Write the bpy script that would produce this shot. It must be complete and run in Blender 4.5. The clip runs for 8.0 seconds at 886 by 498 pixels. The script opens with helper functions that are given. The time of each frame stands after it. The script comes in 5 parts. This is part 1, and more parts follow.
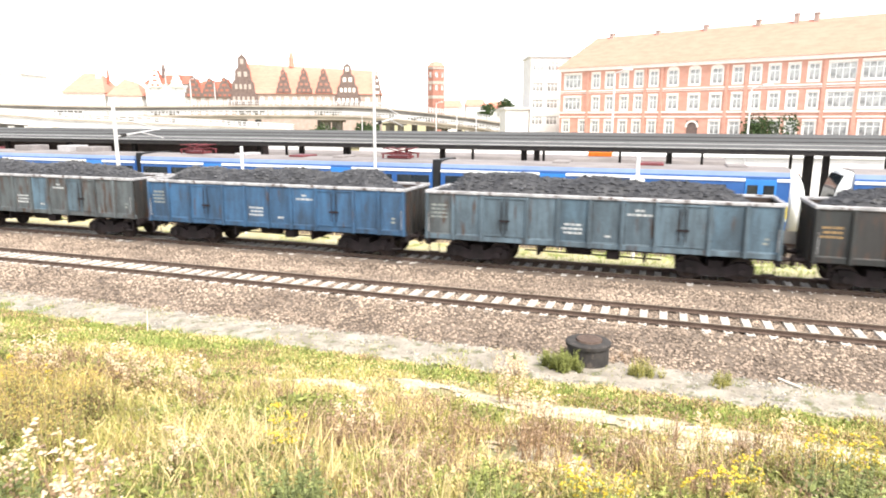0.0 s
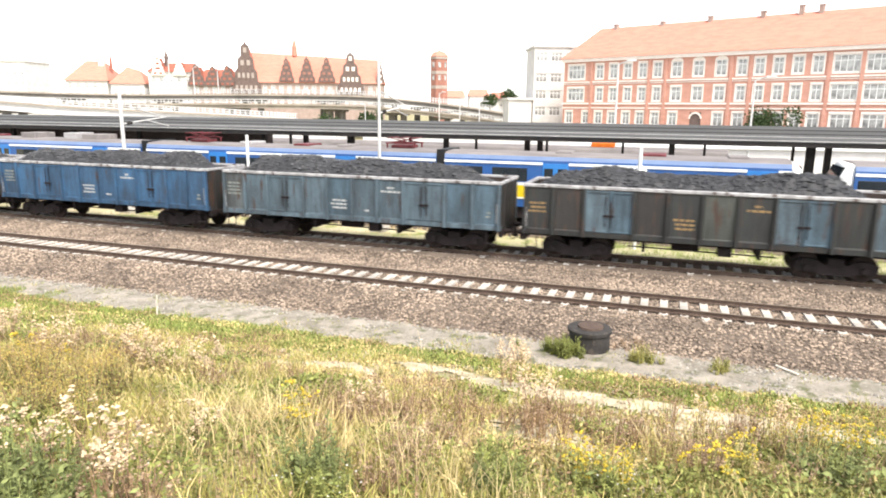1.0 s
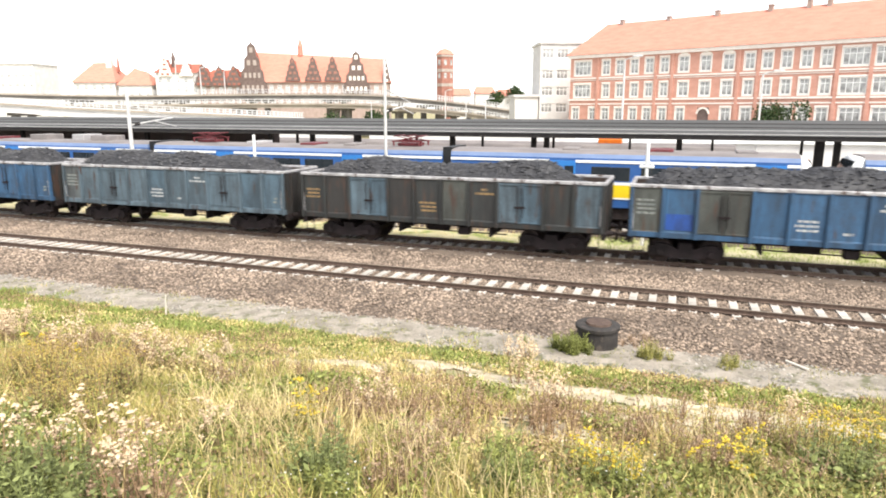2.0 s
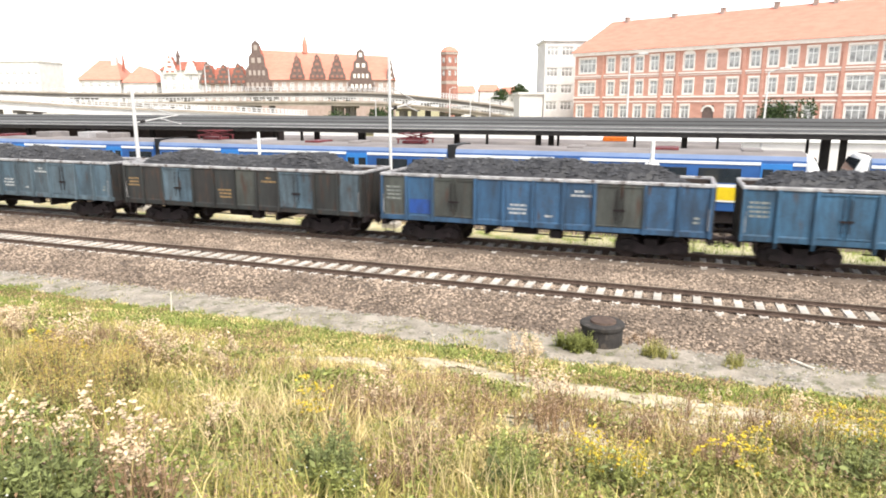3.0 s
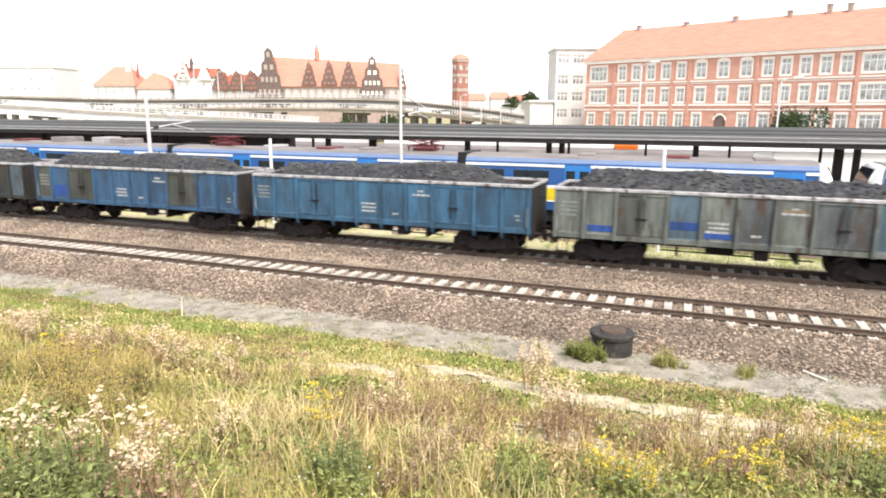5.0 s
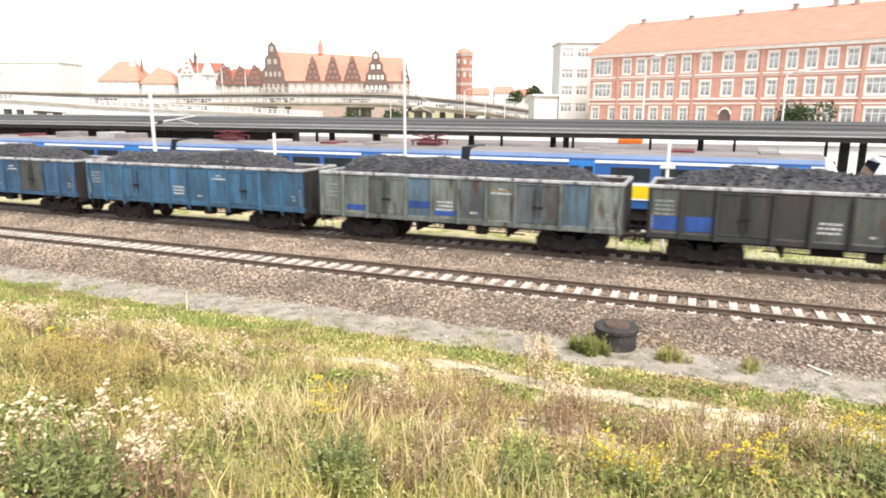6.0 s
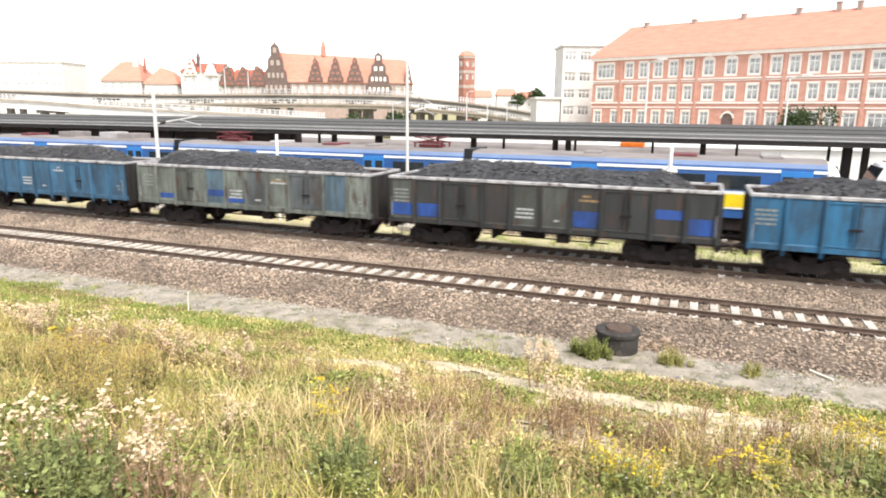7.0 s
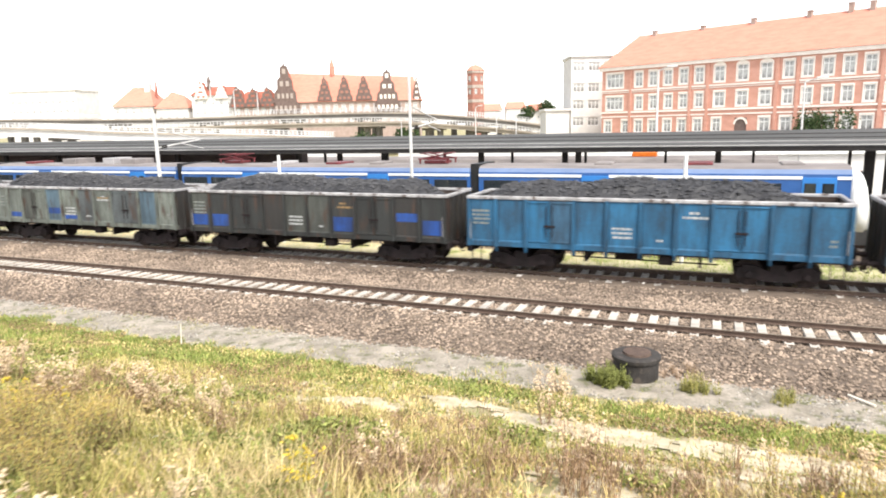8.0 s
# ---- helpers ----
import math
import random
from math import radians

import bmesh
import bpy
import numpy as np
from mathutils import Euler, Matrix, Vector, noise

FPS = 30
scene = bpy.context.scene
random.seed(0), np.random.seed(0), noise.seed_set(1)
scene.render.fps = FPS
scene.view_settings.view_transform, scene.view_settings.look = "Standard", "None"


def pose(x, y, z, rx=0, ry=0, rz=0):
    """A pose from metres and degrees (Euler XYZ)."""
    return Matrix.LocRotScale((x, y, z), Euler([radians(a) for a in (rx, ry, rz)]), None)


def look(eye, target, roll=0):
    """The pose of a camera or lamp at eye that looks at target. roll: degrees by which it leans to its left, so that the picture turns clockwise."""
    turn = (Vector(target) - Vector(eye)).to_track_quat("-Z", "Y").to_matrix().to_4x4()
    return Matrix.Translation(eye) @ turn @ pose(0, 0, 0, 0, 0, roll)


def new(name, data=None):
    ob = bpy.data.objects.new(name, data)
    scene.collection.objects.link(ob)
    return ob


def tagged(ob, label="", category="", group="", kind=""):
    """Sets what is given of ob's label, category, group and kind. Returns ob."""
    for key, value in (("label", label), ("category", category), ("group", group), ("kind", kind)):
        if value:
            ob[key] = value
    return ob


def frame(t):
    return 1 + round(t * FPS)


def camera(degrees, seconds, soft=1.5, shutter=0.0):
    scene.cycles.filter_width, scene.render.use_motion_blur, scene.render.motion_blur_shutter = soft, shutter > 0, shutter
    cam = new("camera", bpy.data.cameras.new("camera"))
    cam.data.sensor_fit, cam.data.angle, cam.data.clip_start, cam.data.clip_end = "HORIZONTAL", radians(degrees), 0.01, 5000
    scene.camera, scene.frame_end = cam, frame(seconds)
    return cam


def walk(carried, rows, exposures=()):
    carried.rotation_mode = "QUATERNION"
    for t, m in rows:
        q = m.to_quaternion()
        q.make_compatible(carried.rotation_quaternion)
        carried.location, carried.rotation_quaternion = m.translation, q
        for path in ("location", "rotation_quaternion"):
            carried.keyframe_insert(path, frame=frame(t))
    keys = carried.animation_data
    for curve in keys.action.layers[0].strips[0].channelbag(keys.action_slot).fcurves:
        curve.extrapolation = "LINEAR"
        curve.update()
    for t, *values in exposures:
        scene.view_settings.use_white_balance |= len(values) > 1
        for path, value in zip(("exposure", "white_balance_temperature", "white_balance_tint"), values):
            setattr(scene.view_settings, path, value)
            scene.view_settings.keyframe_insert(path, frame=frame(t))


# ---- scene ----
cam = camera(68.56, 8.0, soft=1.85, shutter=0.35)
# seconds, place, yaw, pitch, roll
PATH = [
    (0, 0.0, 0.35, 5.76, 18.754, -11.153, -0.212),
    (0.5, 0.013, 0.035, 5.736, 18.735, -11.405, -0.522),
    (1, 0.024, 0.019, 5.738, 18.98, -11.986, -0.574),
    (1.5, 0.035, 0.023, 5.722, 19.293, -12.142, -0.237),
    (3, 0.019, 0.006, 5.73, 19.88, -12.363, -0.004),
    (3.5, 0.01, -0.005, 5.731, 21.005, -12.523, -0.633),
    (4, 0.009, -0.006, 5.741, 21.246, -11.884, -0.419),
    (4.5, 0.013, 0.01, 5.744, 20.786, -11.663, -0.3),
    (6, 0.019, -0.004, 5.741, 21.142, -12.241, -0.169),
    (6.5, 0.007, -0.017, 5.741, 21.668, -12.434, -0.434),
    (7, -0, -0, 5.741, 21.334, -12.058, -0.53),
    (7.5, -0.011, 0.009, 5.759, 21.38, -10.704, 0.448),
    (8, -0.12, 1.15, 5.73, 22.245, -10.76, 1.26),
]
walk(cam, [(t, pose(x, y, z, 90 + p, r, w)) for t, x, y, z, w, p, r in PATH], [(0, 2.22, 6620, 10), (0.5, 2.08, 6620, 10), (1.0, 1.9, 6620, 10), (1.6, 1.84, 6620, 10), (2.8, 1.78, 6620, 10), (7.2, 1.78, 6620, 10), (8, 1.85, 6620, 10)])

# ---------------------------------------------------------------- light
world = bpy.data.worlds.new("sky")
scene.world = world
world.use_nodes = True
wn = world.node_tree
wn.nodes.clear()
sky = wn.nodes.new("ShaderNodeTexSky")
sky.sky_type, sky.sun_disc = "NISHITA", False
sky.sun_elevation, sky.sun_rotation = radians(55), radians(132)
sky.dust_density, sky.air_density, sky.ozone_density = 1.0, 1.0, 1.0
grey = wn.nodes.new("ShaderNodeRGBToBW")
blend = wn.nodes.new("ShaderNodeMix")
blend.data_type = "RGBA"
blend.inputs["Factor"].default_value = 0.8
back = wn.nodes.new("ShaderNodeBackground")
back.inputs["Strength"].default_value = 0.14
wout = wn.nodes.new("ShaderNodeOutputWorld")
wn.links.new(sky.outputs["Color"], grey.inputs["Color"])
wn.links.new(sky.outputs["Color"], blend.inputs["A"])
wn.links.new(grey.outputs["Val"], blend.inputs["B"])
wn.links.new(blend.outputs["Result"], back.inputs["Color"])
wn.links.new(back.outputs["Background"], wout.inputs["Surface"])
sun_data = bpy.data.lights.new("sun", "SUN")
sun_data.energy, sun_data.angle, sun_data.color = 1.5, radians(20), (1.0, 0.95, 0.87)
sun = new("sun", sun_data)
# sun_rotation is measured from +y, clockwise seen from above
SUN_FROM = Vector((math.sin(radians(132)) * math.cos(radians(55)), math.cos(radians(132)) * math.cos(radians(55)), math.sin(radians(55))))
sun.matrix_world = look(SUN_FROM * 100, (0, 0, 0))


# ---------------------------------------------------------------- materials
def shade(name, c1, c2=None, scale=3.0, rough=0.7, metal=0.0, bump=0.1, stretch=(1, 1, 1), fine=40.0, rust=None, rust_at=0.62, vary=0.0, spec=0.3, shift=0.0, rust_stretch=None, grime=None):
    """Two-scale noise between two colours, with optional third colour (rust, stains) past a threshold."""
    m = bpy.data.materials.new(name)
    m.use_nodes = True
    n, l = m.node_tree.nodes, m.node_tree.links
    b = n["Principled BSDF"]
    b.inputs["Roughness"].default_value, b.inputs["Metallic"].default_value = rough, metal
    b.inputs["Specular IOR Level"].default_value = spec
    c2 = c2 or tuple(c * 0.7 for c in c1)
    co = n.new("ShaderNodeTexCoord")
    mp = n.new("ShaderNodeMapping")
    mp.inputs["Scale"].default_value = stretch
    where = co.outputs["Object"]
    if shift:
        oi0 = n.new("ShaderNodeObjectInfo")
        off = n.new("ShaderNodeVectorMath")
        off.operation = "MULTIPLY_ADD"
        off.inputs[1].default_value = (shift, shift * 0.7, shift * 1.3)
        l.new(oi0.outputs["Random"], off.inputs[0])
        l.new(where, off.inputs[2])
        where = off.outputs["Vector"]
    l.new(where, mp.inputs["Vector"])
    big = n.new("ShaderNodeTexNoise")
    big.inputs["Scale"].default_value, big.inputs["Detail"].default_value, big.inputs["Roughness"].default_value = scale, 6, 0.6
    l.new(mp.outputs["Vector"], big.inputs["Vector"])
    small = n.new("ShaderNodeTexNoise")
    small.inputs["Scale"].default_value, small.inputs["Detail"].default_value = fine, 4
    l.new(mp.outputs["Vector"], small.inputs["Vector"])
    ramp = n.new("ShaderNodeValToRGB")
    ramp.color_ramp.elements[0].position, ramp.color_ramp.elements[1].position = 0.35, 0.65
    ramp.color_ramp.elements[0].color, ramp.color_ramp.elements[1].color = (*c1, 1), (*c2, 1)
    add = n.new("ShaderNodeMath")
    add.operation = "MULTIPLY_ADD"
    add.inputs[1].default_value, add.inputs[2].default_value = 0.35, -0.175
    l.new(small.outputs["Fac"], add.inputs[0])
    sm = n.new("ShaderNodeMath")
    l.new(big.outputs["Fac"], sm.inputs[0])
    l.new(add.outputs["Value"], sm.inputs[1])
    l.new(sm.outputs["Value"], ramp.inputs["Fac"])
    col = ramp.outputs["Color"]
    if rust:
        rn = n.new("ShaderNodeTexNoise")
        rn.inputs["Scale"].default_value, rn.inputs["Detail"].default_value = scale * 1.7, 8
        mp2 = n.new("ShaderNodeMapping")
        mp2.inputs["Scale"].default_value = rust_stretch or stretch
        l.new(where, mp2.inputs["Vector"])
        l.new(mp2.outputs["Vector"], rn.inputs["Vector"])
        rr = n.new("ShaderNodeValToRGB")
        rr.color_ramp.elements[0].position, rr.color_ramp.elements[1].position = rust_at - 0.06, rust_at + 0.06
        l.new(rn.outputs["Fac"], rr.inputs["Fac"])
        mx = n.new("ShaderNodeMix")
        mx.data_type = "RGBA"
        mx.inputs["B"].default_value = (*rust, 1)
        l.new(rr.outputs["Color"], mx.inputs["Factor"])
        l.new(col, mx.inputs["A"])
        col = mx.outputs["Result"]
    if grime:
        colour, at, width, gs, much = grime
        mp3 = n.new("ShaderNodeMapping")
        mp3.inputs["Scale"].default_value = gs
        l.new(where, mp3.inputs["Vector"])
        gn = n.new("ShaderNodeTexNoise")
        gn.inputs["Scale"].default_value, gn.inputs["Detail"].default_value, gn.inputs["Roughness"].default_value = 1.0, 7, 0.65
        l.new(mp3.outputs["Vector"], gn.inputs["Vector"])
        gr = n.new("ShaderNodeMapRange")
        gr.inputs["From Min"].default_value, gr.inputs["From Max"].default_value, gr.inputs["To Max"].default_value = at - width, at + width, much
        l.new(gn.outputs["Fac"], gr.inputs["Value"])
        gx = n.new("ShaderNodeMix")
        gx.data_type = "RGBA"
        gx.inputs["B"].default_value = (*colour, 1)
        l.new(gr.outputs["Result"], gx.inputs["Factor"])
        l.new(col, gx.inputs["A"])
        col = gx.outputs["Result"]
    if vary:
        oi = n.new("ShaderNodeObjectInfo")
        gi = n.new("ShaderNodeNewGeometry")
        s2 = n.new("ShaderNodeMath")
        l.new(oi.outputs["Random"], s2.inputs[0])
        l.new(gi.outputs["Random Per Island"], s2.inputs[1])
        fr = n.new("ShaderNodeMath")
        fr.operation = "FRACT"
        l.new(s2.outputs["Value"], fr.inputs[0])
        mr = n.new("ShaderNodeMapRange")
        mr.inputs["To Min"].default_value, mr.inputs["To Max"].default_value = 1 - vary, 1 + vary
        l.new(fr.outputs["Value"], mr.inputs["Value"])
        hs = n.new("ShaderNodeHueSaturation")
        l.new(mr.outputs["Result"], hs.inputs["Value"])
        l.new(col, hs.inputs["Color"])
        col = hs.outputs["Color"]
    l.new(col, b.inputs["Base Color"])
    if bump:
        bp = n.new("ShaderNodeBump")
        bp.inputs["Strength"].default_value, bp.inputs["Distance"].default_value = bump, 0.02
        l.new(small.outputs["Fac"], bp.inputs["Height"])
        l.new(bp.outputs["Normal"], b.inputs["Normal"])
    return m


# ---------------------------------------------------------------- mesh helpers
def box(bm, x0, y0, z0, x1, y1, z1, bevel=0.0, m=None):
    vs = [bm.verts.new(v) for v in ((x0, y0, z0), (x1, y0, z0), (x1, y1, z0), (x0, y1, z0), (x0, y0, z1), (x1, y0, z1), (x1, y1, z1), (x0, y1, z1))]
    if m is not None:
        for v in vs:
            v.co = m @ v.co
    fs = [bm.faces.new([vs[i] for i in q]) for q in ((0, 3, 2, 1), (4, 5, 6, 7), (0, 1, 5, 4), (1, 2, 6, 5), (2, 3, 7, 6), (3, 0, 4, 7))]
    if bevel:
        es = list({e for f in fs for e in f.edges})
        bmesh.ops.bevel(bm, geom=es, offset=bevel, segments=1, affect="EDGES")
    return vs


def prism(bm, pts, axis, a, b):
    """Extrude a 2D outline along an axis from a to b. For axis x the outline is (y, z), for y (x, z), for z (x, y)."""
    def place(p, s):
        return {"x": (s, p[0], p[1]), "y": (p[0], s, p[1]), "z": (p[0], p[1], s)}[axis]
    v0 = [bm.verts.new(place(p, a)) for p in pts]
    v1 = [bm.verts.new(place(p, b)) for p in pts]
    k = len(pts)
    fs = [bm.faces.new((v0[i], v0[(i + 1) % k], v1[(i + 1) % k], v1[i])) for i in range(k)]
    fs += [bm.faces.new(v0[::-1]), bm.faces.new(v1)]
    bmesh.ops.recalc_face_normals(bm, faces=fs)
    return fs


def tube(bm, p, q, r0, r1=None, k=10):
    p, q = Vector(p), Vector(q)
    r1 = r0 if r1 is None else r1
    turn = (q - p).to_track_quat("Z", "Y").to_matrix()
    rings = []
    for c, r in ((p, r0), (q, r1)):
        rings.append([bm.verts.new(c + turn @ Vector((r * math.cos(2 * math.pi * i / k), r * math.sin(2 * math.pi * i / k), 0))) for i in range(k)])
    for i in range(k):
        bm.faces.new((rings[0][i], rings[0][(i + 1) % k], rings[1][(i + 1) % k], rings[1][i]))
    bm.faces.new(rings[0][::-1])
    bm.faces.new(rings[1])


def mesh_of(name, bm, material, smooth=False):
    me = bpy.data.meshes.new(name)
    bm.to_mesh(me)
    bm.free()
    if material:
        me.materials.append(material)
    if smooth:
        for f in me.polygons:
            f.use_smooth = True
    return me


def part(name, bm, material, parent=None, label="", smooth=False):
    ob = new(name, mesh_of(name, bm, material, smooth) if isinstance(bm, bmesh.types.BMesh) else bm)
    if parent:
        ob.parent = parent
    if label:
        tagged(ob, label)
    return ob


def boxpart(name, b, material, parent=None, label="", bevel=0.0):
    bm = bmesh.new()
    box(bm, *b, bevel=bevel)
    return part(name, bm, material, parent, label)


def thing(name, x, y, z, label, category, group="", rz=0):
    ob = new(name)
    ob.matrix_basis = pose(x, y, z, 0, 0, rz)
    return tagged(ob, label, category, group)


def pydata(name, verts, faces, material, smooth=False):
    me = bpy.data.meshes.new(name)
    me.from_pydata(verts, [], faces)
    me.materials.append(material)
    if smooth:
        for f in me.polygons:
            f.use_smooth = True
    return me


def fbm(x, y, s=1.0):
    return noise.fractal(Vector((x * s, y * s, 0.3)), 1.0, 2.0, 4)

# ---------------------------------------------------------------- ground and tracks
M_soil = shade("dry_sandy_soil", (0.34, 0.29, 0.17), (0.235, 0.225, 0.10), 0.7, 0.95, bump=0.8, fine=9, rust=(0.46, 0.39, 0.27), rust_at=0.62)
M_baresand = shade("bare_pale_sand", (0.60, 0.52, 0.385), (0.45, 0.38, 0.27), 1.6, 0.95, bump=0.9, fine=12, grime=((0.30, 0.26, 0.15), 0.56, 0.1, (2.0, 2.0, 2.0), 0.8))
M_sand = shade("grey_gravel_strip", (0.36, 0.318, 0.265), (0.21, 0.186, 0.15), 1.6, 0.95, bump=1.0, fine=14, rust=(0.13, 0.13, 0.075), rust_at=0.6)
M_pebble = shade("grey_pebble", (0.36, 0.335, 0.295), (0.21, 0.19, 0.165), 6, 0.9, bump=0.2, vary=0.4)
M_ballast = shade("ballast", (0.17, 0.133, 0.105), (0.095, 0.073, 0.058), 0.9, 0.95, bump=1.0, fine=16)
M_stone = shade("ballast_stone", (0.315, 0.245, 0.187), (0.165, 0.126, 0.098), 0.5, 0.9, bump=0.2, fine=50, vary=0.55)
M_rail = shade("rusty_rail", (0.15, 0.105, 0.082), (0.09, 0.062, 0.05), 5, 0.7, 0.3, 0.2)
M_railtop = shade("worn_rail_head", (0.34, 0.285, 0.22), (0.24, 0.195, 0.15), 4, 0.45, 0.5, 0.05)
M_concrete = shade("sleeper_concrete", (0.50, 0.46, 0.41), (0.36, 0.33, 0.29), 3, 0.9, bump=0.2, vary=0.15)
M_wood = shade("old_sleeper", (0.60, 0.57, 0.53), (0.36, 0.33, 0.30), 5, 0.9, bump=0.3, stretch=(1, 0.2, 1), vary=0.3)


def ground_z(x, y):
    if y < 15.4:
        t = min(1.0, (15.4 - y) / 17.4)
        return -0.5 + 4.6 * t ** 1.12 + 0.10 * fbm(x, y, 0.35) * min(1, (15.4 - y) / 3)
    return -0.5


def build_ground():
    xs = [-1500, -700, -300, -150, -90] + [-70 + i for i in range(0, 101)] + [45, 70, 120, 300, 800, 1500]
    ys = [-600, -200, -60, -20, -8] + [-4 + 0.5 * i for i in range(0, 46)] + [20, 24, 28, 32, 40, 60, 100, 180, 300, 600, 1200, 2400]
    vs = [(x, y, ground_z(x, y)) for y in ys for x in xs]
    k = len(xs)
    fs = [(j * k + i, j * k + i + 1, (j + 1) * k + i + 1, (j + 1) * k + i) for j in range(len(ys) - 1) for i in range(k - 1)]
    tagged(new("ground", pydata("ground", vs, fs, M_soil, True)), "dry grassy embankment and earth of the railway yard", "ground", kind="structure")


def strip(name, prof, x0, x1, step, mat, label, rough=0.03):
    xs = np.arange(x0, x1, step)
    vs = [(float(x), y + 0.12 * fbm(x, y, 0.5) * (j in (0, len(prof) - 1)), z + rough * fbm(x * 3, y * 3 + 9, 1.0)) for j, (y, z) in enumerate(prof) for x in xs]
    k = len(xs)
    fs = [(j * k + i, j * k + i + 1, (j + 1) * k + i + 1, (j + 1) * k + i) for j in range(len(prof) - 1) for i in range(k - 1)]
    return tagged(new(name, pydata(name, vs, fs, mat, True)), label, name.split("_")[0], kind="structure")


Y_NEAR, Y_FREIGHT, Y_BLUE = 20.77, 26.48, 34.25


def dense(prof, n=5):
    out = []
    for (a, b), (c, d) in zip(prof, prof[1:]):
        out += [(a + (c - a) * i / n, b + (d - b) * i / n) for i in range(n)]
    return out + [prof[-1]]


BED = [(17.0, -0.53), (18.9, -0.20), (19.62, -0.15), (19.8, -0.225), (21.75, -0.225), (21.92, -0.15), (22.6, -0.20), (23.4, -0.30), (24.3, -0.30), (25.05, -0.145), (25.55, -0.14), (25.72, -0.27), (27.24, -0.27), (27.42, -0.14), (28.1, -0.16), (29.0, -0.53)]


def bed_z(y):
    return float(np.interp(y, [a for a, b in BED], [b for a, b in BED]))


def stones(name, count, x0, x1, y0, y1, zf, s0, s1, mat, label):
    rng = np.random.default_rng(5)
    base = np.array([(1, 0, 0), (-1, 0, 0), (0, 1, 0), (0, -1, 0), (0, 0, 1), (0, 0, -1)], float)
    tri = np.array([(0, 2, 4), (2, 1, 4), (1, 3, 4), (3, 0, 4), (2, 0, 5), (1, 2, 5), (3, 1, 5), (0, 3, 5)])
    x, y, s = rng.uniform(x0, x1, count), rng.uniform(y0, y1, count), rng.uniform(s0, s1, count)
    v = base[None] * (s[:, None] * rng.uniform(0.6, 1.2, (count, 6)))[:, :, None] * (1, 1, 0.7)
    a = rng.uniform(0, 6.28, count)
    c, d = np.cos(a)[:, None], np.sin(a)[:, None]
    V = np.stack([v[:, :, 0] * c - v[:, :, 1] * d + x[:, None], v[:, :, 0] * d + v[:, :, 1] * c + y[:, None],
                  v[:, :, 2] + np.array([zf(q) for q in y])[:, None] + s[:, None] * 0.25], 2).reshape(-1, 3)
    F = (tri[None] + 6 * np.arange(count)[:, None, None]).reshape(-1, 3)
    ob = new(name, pydata(name, V.tolist(), F.tolist(), mat))
    return tagged(ob, label, "stones", kind="stuff")


def rail_mesh(length):
    bm = bmesh.new()
    prism(bm, [(-0.062, -0.145), (0.062, -0.145), (0.062, -0.13), (0.012, -0.115), (0.012, -0.04), (0.034, -0.03), (0.034, -0.002), (-0.034, -0.002), (-0.034, -0.03), (-0.012, -0.04), (-0.012, -0.115), (-0.062, -0.13)], "x", 0, length)
    return mesh_of("rail", bm, M_rail)


def track(name, yc, x0, x1, phase, spacing, mat, label, z=0.0):
    t = tagged(new(name), label, "railway track", kind="structure")
    t.location = (0, yc, z)
    me = rail_mesh(x1 - x0)
    bm = bmesh.new()
    box(bm, 0, -0.034, -0.0015, x1 - x0, 0.034, 0.0025)
    top = mesh_of("rail_head", bm, M_railtop)
    for s in (-0.7535, 0.7535):
        r = part("rail", me, None, t)
        r.location = (x0, s, 0)
        h = part("rail_head", top, None, r)
    bm = bmesh.new()
    prism(bm, [(-0.14, -0.36), (0.14, -0.36), (0.115, -0.147), (-0.115, -0.147)], "y", -1.27, 1.27)
    sl = mesh_of("sleeper", bm, mat)
    bm = bmesh.new()
    for s in (-0.7535, 0.7535):
        for q in (-0.11, 0.11):
            box(bm, -0.06, s + q - 0.035, -0.147, 0.06, s + q + 0.035, -0.105)
    cl = mesh_of("clip", bm, M_rail)
    n0 = math.ceil((x0 - phase) / spacing)
    for i in range(int((x1 - x0) / spacing)):
        p = part("sleeper", sl, None, t)
        p.location = (phase + (n0 + i) * spacing, 0, 0)
        c = part("rail_clip", cl, None, p)
    return t


build_ground()
strip("gravel_strip", dense([(15.1, -0.52), (15.6, -0.475), (16.4, -0.46), (17.5, -0.5)], 3), -75, 32, 0.4, M_sand, "pale grey gravel strip along the foot of the ballast", 0.045)
strip("ballast_bed", dense(BED), -75, 32, 0.3, M_ballast, "brown stone ballast bed under two tracks")
strip("ballast_far", dense([(31.6, -0.53), (32.4, -0.2), (36.2, -0.2), (37.2, -0.53)]), -75, 32, 0.6, M_ballast, "brown ballast bed of the passenger track")
stones("ballast_stones", 62000, -36, 12, 16.9, 24.9, bed_z, 0.03, 0.075, M_stone, "loose brown and grey ballast stones")
track("track_near", Y_NEAR, -75, 32, -7.995, 0.59, M_concrete, "empty railway track with pale concrete sleepers on ballast")
track("track_freight", Y_FREIGHT, -75, 32, -8.1, 0.58, M_wood, "railway track with dark weathered sleepers under the coal train")
track("track_passenger", Y_BLUE, -75, 32, -8.1, 1.2, M_wood, "railway track beside the station platform")


